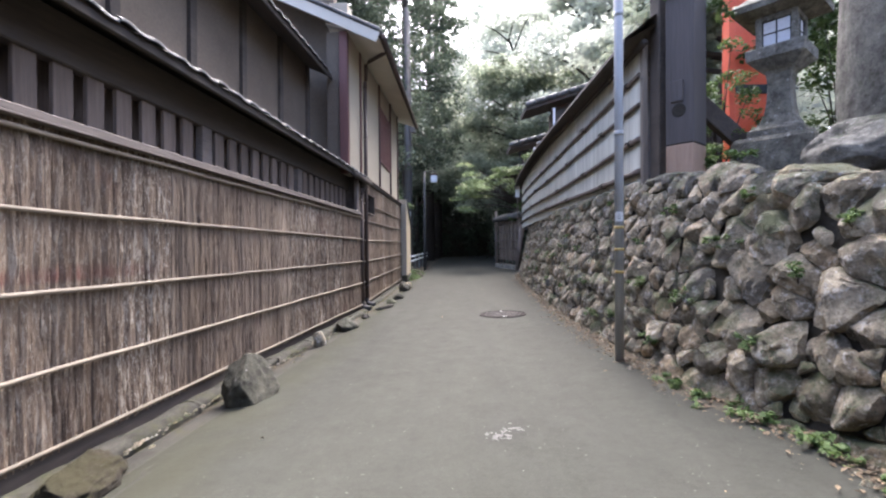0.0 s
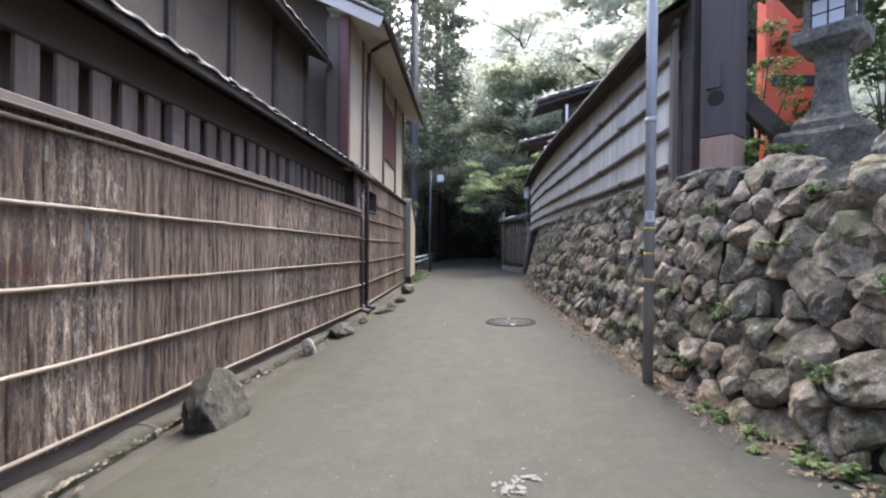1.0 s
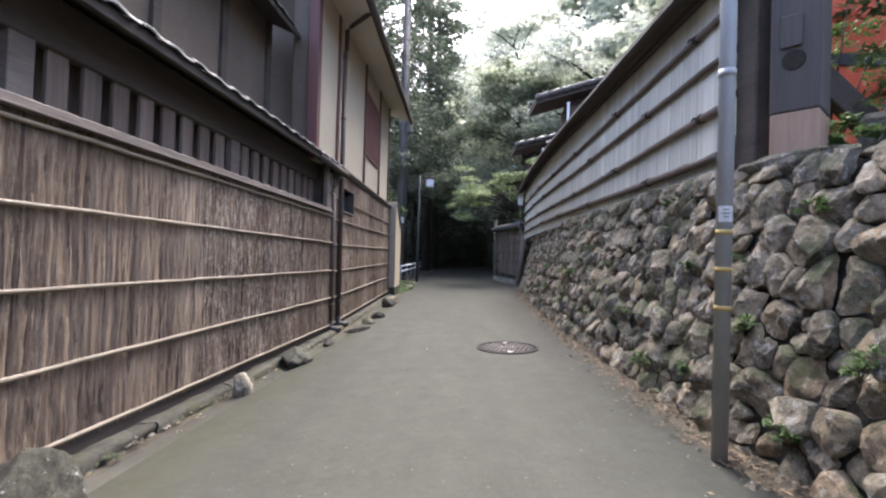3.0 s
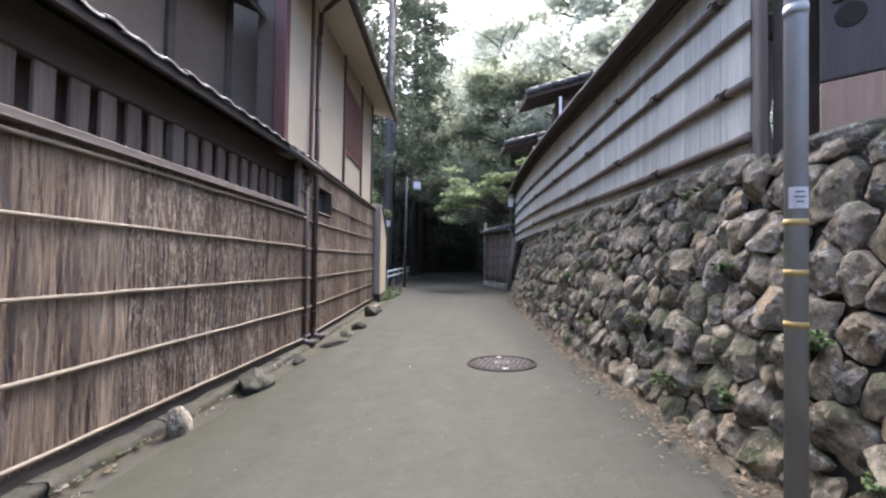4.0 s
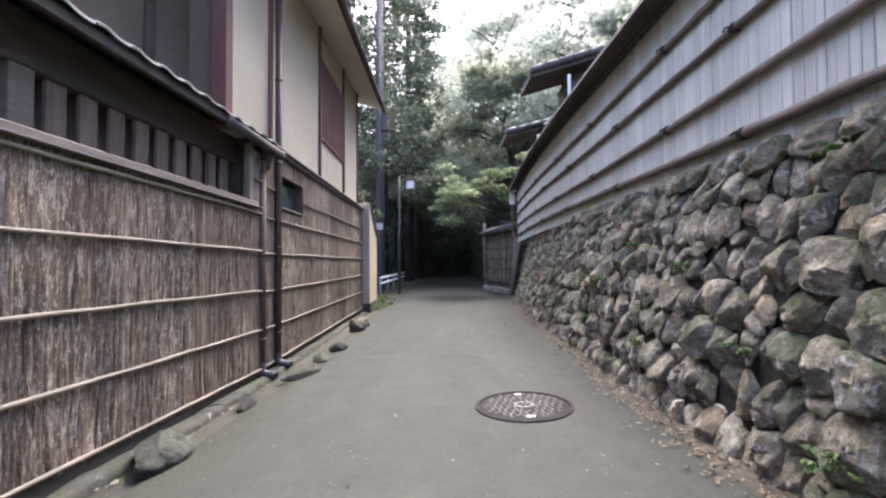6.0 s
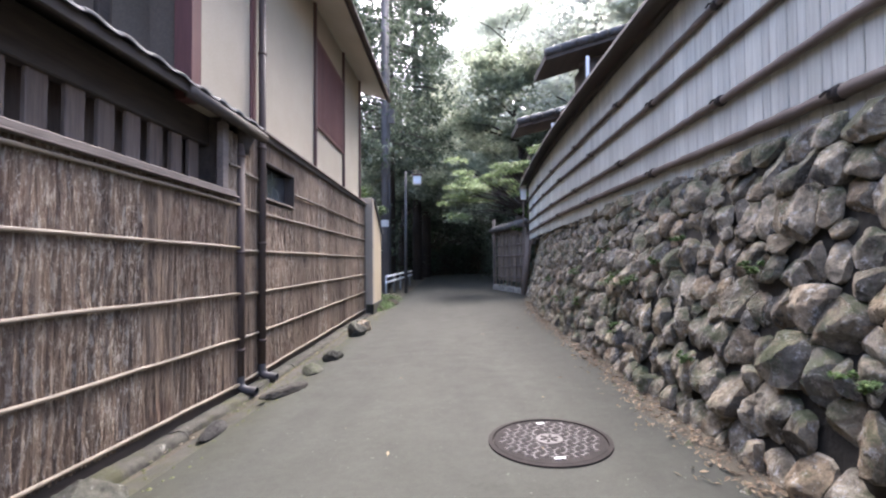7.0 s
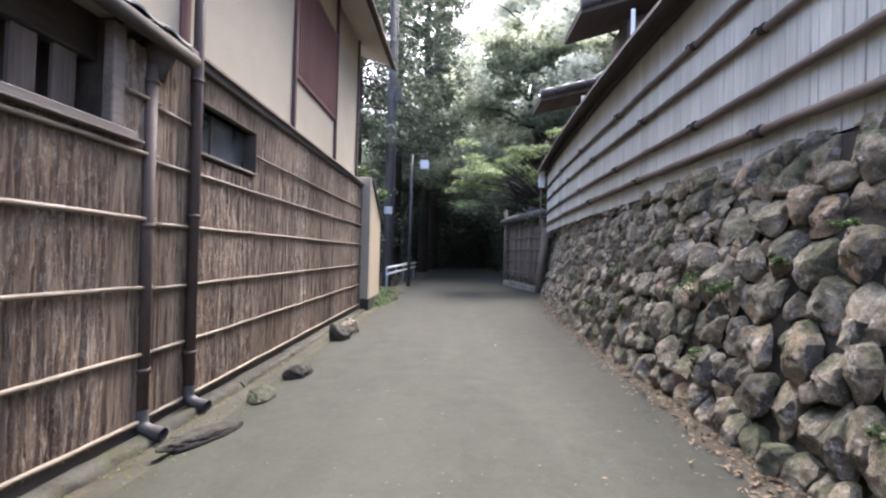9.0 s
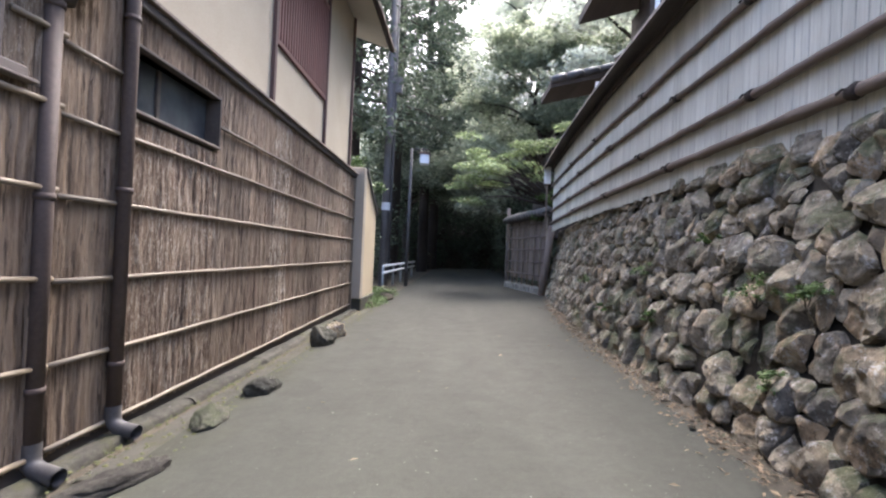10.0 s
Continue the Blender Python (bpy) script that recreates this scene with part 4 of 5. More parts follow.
for i, sd in enumerate(seeds):
    y, z, s = sd
    ztop = along(WALL_TOP, y) + (0.02 if y < 6 else 0.0)
    poly = [(y - 0.5, g(1.3, y) - 0.10), (y + 0.5, g(1.3, y) - 0.10), (y + 0.5, ztop), (y - 0.5, ztop)]
    for b, c, d in seeds:
        if (b, c) != (y, z) and abs(b - y) < 0.9 and abs(c - z) < 0.9:
            wgt = s / (s + d)
            lean = 0.55 * noise.noise((y + b, z + c, 7.0))
            poly = clip(poly, y + (b - y) * wgt, z + (c - z) * wgt, (b - y) * 1.55 + (c - z) * lean, c - z + (b - y) * lean)
            if not poly:
                break
    if len(poly) < 3:
        continue
    vs, fs = wall_stone(sd, poly, r)
    singles.append((y, vs, fs))
singles.sort(key=lambda q: q[0])
near = [q for q in singles if q[0] > 2.2][:300]
for q in singles:
    if any(q is p for p in near):
        sh = Shape()
        sh.v, sh.f = q[1], q[2]
        part("stone", sh, STONE, stone_wall, "", True).data.set_sharp_from_angle(angle=radians(21))
    else:
        rest.add(q[1], q[2])
far = tagged(part("far_stones", rest, STONE, stone_wall, "", True), kind="stuff")
far.data.set_sharp_from_angle(angle=radians(21))
# long capping stones under the gate pillar
for y0, y1, zz, sd in ((3.55, 4.2, 1.42, 1), (4.2, 4.95, 1.51, 2), (4.95, 5.8, 1.60, 3)):
    ob = rock("cap_stone", "", 0, 0, (0.42, (y1 - y0) * 1.12, 0.22), 60 + sd, STONE, 0)
    for key in ("label", "category", "group"):
        if key in ob:
            del ob[key]
    ob.matrix_world = pose(wall_face(y0, 1.6) + 0.17, (y0 + y1) / 2, zz - 0.07, 0, 0, 3)
    ob.parent = stone_wall

# terrace behind the wall
terr = Shape()
terr.sheet((0, 0.12, 0.3, 0.6, 1.0), steps(0, 20, 0.5), lambda u, y: ((lambda x: (x, y, along(WALL_TOP, y) - 0.06 + 0.10 * u + 0.04 * noise.noise((x, y * 1.5, 2))))(wall_face(y, 1.6) + 0.12 + u * 12)))
structure("terrace", terr, SOIL, "mossy earth terrace held by the stone wall", "ground", True)

# ---- east side: boarded fence on the wall ----
board_fence = thing("board_fence", "silver-grey board fence with bamboo rails on the stone wall", "fence")
y, i = 6.0, 0
rb = random.Random(8)
while y < 18.3:
    wd = rb.uniform(0.055, 0.095)
    x = along(BOARD_X, y + wd / 2)
    turn = math.degrees(math.atan2(-(along(BOARD_X, y + wd) - along(BOARD_X, y)), wd))
    s = Shape().box(-0.010, 0.010, -wd / 2 + 0.002, wd / 2 - 0.002, rb.uniform(-0.03, 0.0), 1.56, 0.003)
    ob = part("board", s, GREY_BOARD, board_fence)
    ob.matrix_world = pose(x + rb.uniform(-0.003, 0.003), y + wd / 2, 1.62, 0, 0, turn)
    y += wd
part("fence_backing", Shape().sheet(steps(5.95, 18.35, 0.4), (1.6, 3.2), lambda y, z: (along(BOARD_X, y) + 0.016, y, z)), DARK_TIMBER, board_fence)
RAIL_LINES = ([(6, 1.81), (8, 1.80), (18.4, 1.80)], [(6, 2.18), (8.2, 2.10), (10, 2.06), (12, 2.06), (18.4, 2.10)], [(6, 2.56), (7.25, 2.52), (9.2, 2.45), (11, 2.41), (18.4, 2.42)], [(6, 2.88), (8.1, 2.81), (10, 2.74), (12, 2.71), (18.4, 2.75)])
for line, rad, knots in ((RAIL_LINES[0], 0.034, (7.15, 9.15, 11.1, 13.0, 15)), (RAIL_LINES[1], 0.030, (6.2, 8.1, 9.95, 11.82, 13.7, 15.6)), (RAIL_LINES[2], 0.027, (7.22, 9.15, 11.0, 12.9, 14.7, 16.5)), (RAIL_LINES[3], 0.027, (6.3, 8.13, 10.0, 11.8, 13.7, 15.5))):
    pts = [(along(BOARD_X, y) - 0.012 - rad, y, along(line, y) + rb.uniform(-0.004, 0.004)) for y in steps(5.96, 18.35, 0.11)]
    part("bamboo_rail", Shape().tube(pts, [rad * rb.uniform(0.90, 1.10) for _ in pts], 9, True, 0.07, rb), BAMBOO_DARK, board_fence, "weathered brown bamboo rail", True)
    for y in knots:
        x, z = along(BOARD_X, y) - 0.012 - rad, along(line, y)
        kn = Shape().tube([(x, y - 0.03, z), (x, y - 0.012, z + 0.002), (x, y + 0.012, z), (x, y + 0.03, z)], [rad + 0.006, rad + 0.010, rad + 0.009, rad + 0.005], 10, True, 0.12, rb)
        kn.tube([(x - rad, y, z + 0.004), (x - rad - 0.016, y + 0.02, z + 0.014), (x - rad - 0.02, y + 0.05, z - 0.002)], 0.008, 6)
        part("lashing", kn, ROPE, board_fence, "dark cord lashing", True)
part("end_post", Shape().box(1.665, 1.728, 5.885, 5.955, 1.60, 3.2, 0.008), WEATHERED_POST, board_fence, "sun-bleached end post")
# its roof
cap = thing("fence_coping", "dark bark coping roof over the board fence", "roof")
cr = Shape()
cr.sheet(range(6), steps(5.7, 18.5, 0.4), lambda i, y: (along(BOARD_X, y) + (-0.30, -0.295, 0.03, 0.30, 0.29, 0.03)[i], y, (3.13, 3.17, 3.42, 3.20, 3.16, 3.32)[i] + 0.012 * noise.noise((i * 3, y * 3, 0))))
cr.f += [(i * (len(cr.v) // 6) + o, ((i + 1) % 6) * (len(cr.v) // 6) + o, ((i + 1) % 6) * (len(cr.v) // 6) + o + 1, i * (len(cr.v) // 6) + o + 1) for i in (5,) for o in range(len(cr.v) // 6 - 1)]
part("coping", cr, COPING, cap)
part("purlin", Shape().tube([(along(BOARD_X, y) - 0.06, y, 3.15) for y in steps(5.75, 18.4, 0.5)], 0.035, 8), DARK_TIMBER, cap, "", True)

# ---- east side: gate pillar, lantern, monument ----
pil = thing("gate_pillar", "thick dark timber gate pillar with a tan wood foot", "pillar")
pm = pose(1.75, 5.536, 0, 0, 0, -48)
part("shaft", Shape().box(0, 0.268, 0, 0.33, 2.0, 5.2, 0.012, pm), PILLAR_WOOD, pil)
part("foot", Shape().box(0.003, 0.265, 0.003, 0.327, 1.60, 2.0, 0.008, pm), TAN_WOOD, pil, "pale new wood splice at the foot")
block = part("peg_block", Shape().box(0.055, 0.175, -0.018, 0.0, 2.42, 2.63, 0.006, pm), PILLAR_WOOD, pil, "raised timber block")
# Flat dark disc paints the shade of a recess; no hole is cut.
part("recess_shade_disc", Shape().lathe([(0.066, 0.0), (0.066, 0.004), (0.060, 0.006)], 18, pm @ pose(0.13, 0.0, 2.335, 90, 0, 0)), EARTH, block, "flat dark disc standing for the shade in a round recess")
post = thing("gate_post", "dark weathered post at the fence end", "post")
part("shaft", Shape().box(1.745, 1.87, 5.665, 5.885, 1.62, 4.2, 0.01), DARK_TIMBER, post)
brace = thing("brace", "slanting dark timber brace beside the gate pillar", "brace")
part("beam", Shape().box(-0.095, 0.095, -0.05, 0.05, 0, 1.0, 0.008, Matrix.Translation((2.98, 6.0, 1.96)) @ Matrix.Rotation(radians(-47), 4, "Y")), DARK_TIMBER, brace)

lan = thing("stone_lantern", "tall carved granite lantern with mossy foot", "lantern")
lm = pose(3.02, 5.70, 1.82, 0, 0, 40) @ Matrix.Diagonal((0.80, 0.80, 0.91, 1))


def square_lathe(profile, n=4, m=lm, twist=45):
    s = Shape()
    vs = []
    for rr, z in profile:
        for k in range(n):
            a = 2 * math.pi * k / n + radians(twist)
            vs.append((rr * math.cos(a), rr * math.sin(a), z))
    fs = [(i * n + k, i * n + (k + 1) % n, (i + 1) * n + (k + 1) % n, (i + 1) * n + k) for i in range(len(profile) - 1) for k in range(n)]
    fs += [tuple(range(n))[::-1], tuple((len(profile) - 1) * n + k for k in range(n))]
    return s.add(vs, fs, m)


R2 = math.sqrt(2)
part("base", square_lathe([(0.44 * R2, -0.12), (0.45 * R2, 0.03), (0.435 * R2, 0.25), (0.40 * R2, 0.30)]), CARVED, lan)
part("stem", square_lathe([(0.30 * R2, 0.298), (0.30 * R2, 0.39), (0.215 * R2, 0.45), (0.155 * R2, 0.56), (0.130 * R2, 0.72), (0.120 * R2, 0.90), (0.135 * R2, 1.03), (0.17 * R2, 1.09)]), CARVED, lan)
part("platform", square_lathe([(0.18 * R2, 1.08), (0.31 * R2, 1.19), (0.315 * R2, 1.30), (0.29 * R2, 1.32)]), CARVED, lan)
fb = Shape()
for sx in (-1, 1):
    for sy in (-1, 1):
        fb.box(sx * 0.19 - 0.035, sx * 0.19 + 0.035, sy * 0.19 - 0.035, sy * 0.19 + 0.035, 1.32, 1.66, 0.006, lm)
fb.box(-0.22, 0.22, -0.22, 0.22, 1.62, 1.68, 0.006, lm)
part("firebox", fb, CARVED, lan)
for k in range(4):
    mm = lm @ pose(0, 0, 0, 0, 0, 90 * k)
    pane = part("pane", Shape().box(0.185, 0.190, -0.155, 0.155, 1.33, 1.62, 0.001, mm), PAPER, lan, "frosted pane with dark bars")
    for yy in (-0.15, 0.0, 0.15):
        part("bar", Shape().box(0.190, 0.202, yy - 0.008, yy + 0.008, 1.33, 1.62, 0.002, mm), BLACK_PAINT, pane)
    for zz in (1.335, 1.475, 1.615):
        part("bar", Shape().box(0.191, 0.2, -0.155, 0.155, zz - 0.007, zz + 0.007, 0.002, mm), BLACK_PAINT, pane)
part("cap", square_lathe([(0.22 * R2, 1.68), (0.44 * R2, 1.72), (0.45 * R2, 1.79), (0.30 * R2, 1.90), (0.14 * R2, 2.04), (0.10 * R2, 2.08)]), CARVED, lan)
part("finial", Shape().lathe([(0.08, 2.08), (0.12, 2.14), (0.11, 2.22), (0.02, 2.34)], 16, lm), CARVED, lan, "", True)

mon = thing("stone_monument", "tall rough stone monument on a boulder pedestal", "monument")
ms = Shape()
ms.sheet([i / 20 for i in range(21)], [i / 16 for i in range(17)], lambda u, v: ((lambda a, w: (2.62 + 0.17 * math.sin(a) + 0.02 * noise.noise((a * 2, v * 5, 1)), 4.13 + w * math.cos(a) + 0.02 * noise.noise((a * 2, v * 4, 7)), 1.85 + v * 2.1))(2 * math.pi * u, 0.36 * (1 - 0.35 * v ** 3))))
part("slab", ms, MONUMENT, mon, "", True)
for px, py, pz, sx, sy, sz, sd in ((2.52, 4.05, 1.50, 0.70, 0.85, 0.42, 70), (2.60, 3.40, 1.45, 0.75, 0.8, 0.45, 72), (2.35, 2.9, 1.25, 0.7, 0.7, 0.45, 74)):
    ob = rock("pedestal_rock", "", 0, 0, (sx, sy, sz), sd, CARVED)
    for key in ("label", "category", "group"):
        if key in ob:
            del ob[key]
    ob.matrix_world = pose(px, py, pz, 0, 0, sd)
    ob.parent = mon

shrine = thing("vermilion_wall", "vermilion painted shrine wall with a black band", "wall")
part("panel", Shape().box(3.30, 3.95, 7.0, 7.1, 1.6, 5.0), VERMILION, shrine)
part("band", Shape().box(3.28, 3.97, 6.97, 7.0, 2.98, 3.10), BLACK_PAINT, shrine)
part("corner", Shape().box(3.24, 3.32, 6.96, 7.12, 1.6, 5.0), VERMILION, shrine)
part("eaves", Shape().box(3.0, 5.0, 6.5, 7.7, 5.0, 5.15, 0.02), DARK_TIMBER, shrine)

# ---- lane pole ----
pole = thing("steel_pole", "slim galvanised steel pole with worn tape at the lane edge", "pole")
pz = g(1.0, 4.75)
part("shaft", Shape().tube([(1.0, 4.75, pz - 0.02), (1.0, 4.75, 4.8)], 0.037, 20), STEEL, pole, "", True)
sticker = Shape()
for rr, flip in ((0.0385, False), (0.0374, True)):
    k0 = len(sticker.f)
    sticker.sheet([radians(a) for a in range(196, 302, 8)], (1.210, 1.288), lambda a, z: (1.0 + rr * math.cos(a), 4.75 + rr * math.sin(a), z))
    if flip:
        sticker.f[k0:] = [f[::-1] for f in sticker.f[k0:]]
label = part("sticker", sticker, WHITE_TAPE, pole, "small white printed sticker", True)
for z, half in ((1.270, 0.014), (1.252, 0.018), (1.234, 0.012)):
    part("print_bar", Shape().box(-half, half, -0.0395, -0.0384, -0.0022, 0.0022, 0.0004, pose(1.0, 4.75, z, 0, 0, -20)), GREY_PIPE, label)
for z in (0.785, 0.975, 1.16):
    part("yellow_tape", Shape().tube([(1.0, 4.75, z - 0.012), (1.0, 4.75, z + 0.012)], 0.0383, 20), YELLOW_TAPE, pole, "worn yellow tape", True)
for z in (1.95, 2.95):
    part("joint_band", Shape().tube([(1.0, 4.75, z - 0.02), (1.0, 4.75, z + 0.02)], 0.0395, 20), STEEL, pole, "", True)


# ---- far end of the lane ----
up = thing("utility_pole", "tall grey concrete utility pole beside the lane", "pole")
part("shaft", Shape().tube([(-2.56, 22, -0.3), (-2.56, 22, 12)], [0.16, 0.11], 16), CEMENT_POLE, up, "", True)
part("meter_box", Shape().box(-2.42, -2.18, 21.84, 22.04, 6.2, 6.75, 0.02), CEMENT_POLE, up)
part("strap", Shape().tube([(-2.56, 22, 2.3), (-2.56, 22, 2.55)], 0.157, 16), WHITE_TAPE, up)
part("cable_riser", Shape().tube([(-2.38, 21.9, 0.0), (-2.38, 21.92, 4.0), (-2.42, 21.94, 11.5)], 0.035, 8), GREY_PIPE, up, "", True)
lp = thing("street_lamp", "thin dark street lamp post with a square white lantern", "lamp post")
part("post", Shape().tube([(-1.80, 22.05, -0.25), (-1.78, 22.05, 4.42)], [0.06, 0.045], 12), GREY_PIPE, lp, "", True)
part("arm", Shape().tube([(-1.78, 22.05, 4.40), (-1.2, 22.05, 4.40)], 0.022, 8), GREY_PIPE, lp, "", True)
lnt = part("lantern", Shape().box(-1.49, -1.19, 21.9, 22.2, 3.90, 4.22, 0.02), PAPER, lp, "white frosted lantern box")
part("lantern_cap", Shape().box(-1.53, -1.15, 21.86, 22.24, 4.22, 4.28, 0.01), BROWN_WOOD, lnt)
part("hanger", Shape().tube([(-1.34, 22.05, 4.28), (-1.34, 22.05, 4.40)], 0.012, 8), BROWN_WOOD, lnt)
rail = thing("guard_rail", "white steel guard rail at the bend of the lane", "guard rail")
for y in (20.6, 22.6, 24.6, 26.6, 28.6):
    part("post", Shape().tube([(-2.35 + (y - 20.6) * 0.02, y, -0.3), (-2.35 + (y - 20.6) * 0.02, y, 0.50)], 0.04, 10), STEEL, rail, "", True)
for z in (0.28, 0.48):
    part("beam", Shape().tube([(-2.29, 20.3, z), (-2.25, 22.6, z), (-2.11, 29, z)], 0.042, 10), WHITE_PAINT, rail, "", True)

wf = thing("bamboo_hedge_fence", "weathered bamboo grid fence with a small tile cap", "fence")
for i in range(8):
    u = i / 7
    x, y = 2.12 - 0.55 * u, 18.5 + 3.2 * u
    part("stake", Shape().tube([(x, y, 0.0), (x, y, 2.0)], 0.022, 8), BAMBOO, wf, "", True)
for z in (0.45, 0.8, 1.15, 1.5, 1.85):
    part("cross_bar", Shape().tube([(2.09, 18.5, z), (1.54, 21.7, z)], 0.022, 8), BAMBOO_DARK, wf, "", True)
part("screen", Shape().sheet((0, 1), (0.3, 2.0), lambda u, z: (2.18 - 0.55 * u, 18.5 + 3.2 * u, z)), TIMBER, wf)
part("footing", Shape().box(-0.14, 0.14, 0, 3.3, -0.3, 0.14, 0.03, pose(2.14, 18.45, 0, 0, 0, 9.75)), CARVED, wf)
part("cap", Shape().box(-0.2, 0.2, 0, 3.3, 2.0, 2.06, 0.02, pose(2.14, 18.45, 0, 0, 0, 9.75)), DARK_TIMBER, wf)
for k in range(15):
    tile = Shape().tube([(-0.26, 0.11 + 0.22 * k, 2.05), (0.0, 0.11 + 0.22 * k, 2.19), (0.26, 0.11 + 0.22 * k, 2.05)], 0.085, 8, True)
    ob = part("cap_tile", tile, TILE, wf, "", True)
    ob.matrix_world = pose(2.14, 18.45, 0, 0, 0, 9.75)
part("corner_post", Shape().tube([(1.53, 21.75, -0.2), (1.53, 21.75, 2.5)], 0.06, 10), SILL, wf, "", True)
lean = thing("leaning_post", "dark timber post propped at the wall end", "post")
part("shaft", Shape().tube([(2.0, 18.35, -0.1), (2.24, 18.5, 1.75)], 0.09, 10), TIMBER, lean, "", True)


def far_house(name, label, x, y, z, rise, width, length, wall_x):
    """A timber building behind the board fence, its verge facing down the lane."""
    t = thing(name, label, "house")
    part("wall", Shape().box(wall_x, x + width, y + 0.35, y + length, 1.6, z + 0.1), DARK_TIMBER, t)
    gable = Shape().add([(wall_x, y + 0.62, z), (x + width, y + 0.62, z), (x + width, y + 0.62, z + rise), (wall_x, y + 0.62, z + rise * (wall_x - x) / width), (wall_x, y + 0.72, z), (x + width, y + 0.72, z), (x + width, y + 0.72, z + rise), (wall_x, y + 0.72, z + rise * (wall_x - x) / width)], [(0, 1, 2, 3), (7, 6, 5, 4), (0, 4, 5, 1), (1, 5, 6, 2), (2, 6, 7, 3), (3, 7, 4, 0)])
    part("gable", gable, DARK_TIMBER, t)
    roof = Shape()
    roof.add([(x, y, z), (x + width, y, z + rise), (x + width, y + length, z + rise), (x, y + length, z), (x, y, z + 0.12), (x + width, y, z + rise + 0.12), (x + width, y + length, z + rise + 0.12), (x, y + length, z + 0.12)], [(3, 2, 1, 0), (4, 5, 6, 7), (0, 1, 5, 4), (1, 2, 6, 5), (2, 3, 7, 6), (3, 0, 4, 7)])
    part("roof", roof, DARK_TIMBER, t)
    for i in range(int(width / 0.28)):
        a = i / (width / 0.28)
        part("verge_tile", Shape().tube([(x + a * width, y - 0.02, z + 0.13 + rise * a), (x + a * width + 0.25, y - 0.02, z + 0.14 + rise * (a + 0.25 / width))], 0.07, 8), TILE, t, "", True)
    return t


far_house("timber_house", "dark timber house with pale verge tiles behind the fence", 1.50, 12.8, 4.50, 1.35, 4.5, 1.0, 2.3)
far_house("timber_annex", "lower dark timber annex behind the board fence", 1.32, 14.8, 3.90, 0.9, 3.6, 0.9, 2.4)
far_house("gate_house", "small tile-roofed gate at the end of the board fence", 2.0, 21.2, 4.22, 0.45, 2.4, 2.4, 2.6)
annex_verge = thing("lean_to_roof", "small lean-to roof with a pale eave strip under the timber house", "roof")
part("slope", Shape().add([(1.83, 13.10, 3.64), (2.00, 12.20, 3.58), (2.80, 12.35, 3.95), (2.63, 13.25, 4.01), (1.83, 13.10, 3.69), (2.00, 12.20, 3.63), (2.80, 12.35, 4.00), (2.63, 13.25, 4.06)], [(3, 2, 1, 0), (4, 5, 6, 7), (0, 1, 5, 4), (1, 2, 6, 5), (2, 3, 7, 6), (3, 0, 4, 7)]), DARK_TIMBER, annex_verge)
part("eave_strip", Shape().tube([(1.825, 13.09, 3.705), (1.99, 12.20, 3.645)], 0.018, 8), WHITE_PAINT, annex_verge, "pale painted eave strip", True)
part("prop", Shape().box(2.45, 2.55, 12.9, 13.0, 1.6, 3.92, 0.006), DARK_TIMBER, annex_verge)
gable_board = thing("gable_board", "narrow white board standing under the house verge", "board")
part("board", Shape().box(2.18, 2.235, 12.68, 12.71, 1.65, 4.52, 0.004), WHITE_PAINT, gable_board)
for nm, x, y, z, w, h in (("sign_board", 2.02, 18.2, 2.78, 0.16, 0.42), ("white_plaque", 2.04, 14.38, 3.55, 0.15, 0.32)):
    sg = thing(nm, "plain white board fixed beside the fence top", "sign")
    part("board", Shape().box(x - w / 2, x + w / 2, y - 0.015, y + 0.015, z, z + h, 0.004), WHITE_PAINT, sg)
    part("stake", Shape().box(x - 0.02, x + 0.02, y + 0.015, y + 0.045, 1.65, z + h, 0.004), TIMBER, sg)


# ---- plants ----
def leaf_mesh(name, clumps, per, size, material, seed, droop=0.3, width=0.5, sag=0.0):
    """A crown of separate leaves in clumps (centre, radii)."""
    q = np.random.RandomState(seed)
    c = np.array([k[0] for k in clumps], float)
    rr = np.array([k[1] for k in clumps], float)
    pick = np.repeat(np.arange(len(c)), per)
    n = len(pick)
    d = q.normal(size=(n, 3))
    d /= np.linalg.norm(d, axis=1)[:, None]
    pos = c[pick] + d * rr[pick] * (q.rand(n, 1) ** 0.45)
    pos[:, 2] -= sag * np.linalg.norm((pos - c[pick])[:, :2], axis=1)
    a = q.rand(n) * 2 * np.pi
    along_ = np.stack([np.cos(a), np.sin(a), q.normal(size=n) * droop - 0.25], 1)
    along_ /= np.linalg.norm(along_, axis=1)[:, None]
    nor = np.stack([q.normal(size=n) * 0.5, q.normal(size=n) * 0.5, np.ones(n)], 1)
    side = np.cross(along_, nor)
    side /= np.linalg.norm(side, axis=1)[:, None]
    s = size * (0.6 + 0.8 * q.rand(n))[:, None]
    v = np.stack([pos - along_ * s * 0.5, pos + side * s * width * 0.5, pos + along_ * s * 0.5 + np.array([0, 0, -0.1]) * s, pos - side * s * width * 0.5], 1).reshape(-1, 3)
    me = bpy.data.meshes.new(name)
    me.vertices.add(4 * n)
    me.vertices.foreach_set("co", v.astype(np.float32).ravel())
    me.loops.add(4 * n)
    me.loops.foreach_set("vertex_index", np.arange(4 * n, dtype=np.int32))
    me.polygons.add(n)
    me.polygons.foreach_set("loop_start", np.arange(0, 4 * n, 4, dtype=np.int32))
    me.update(calc_edges=True)
    me.materials.append(material)
    return me


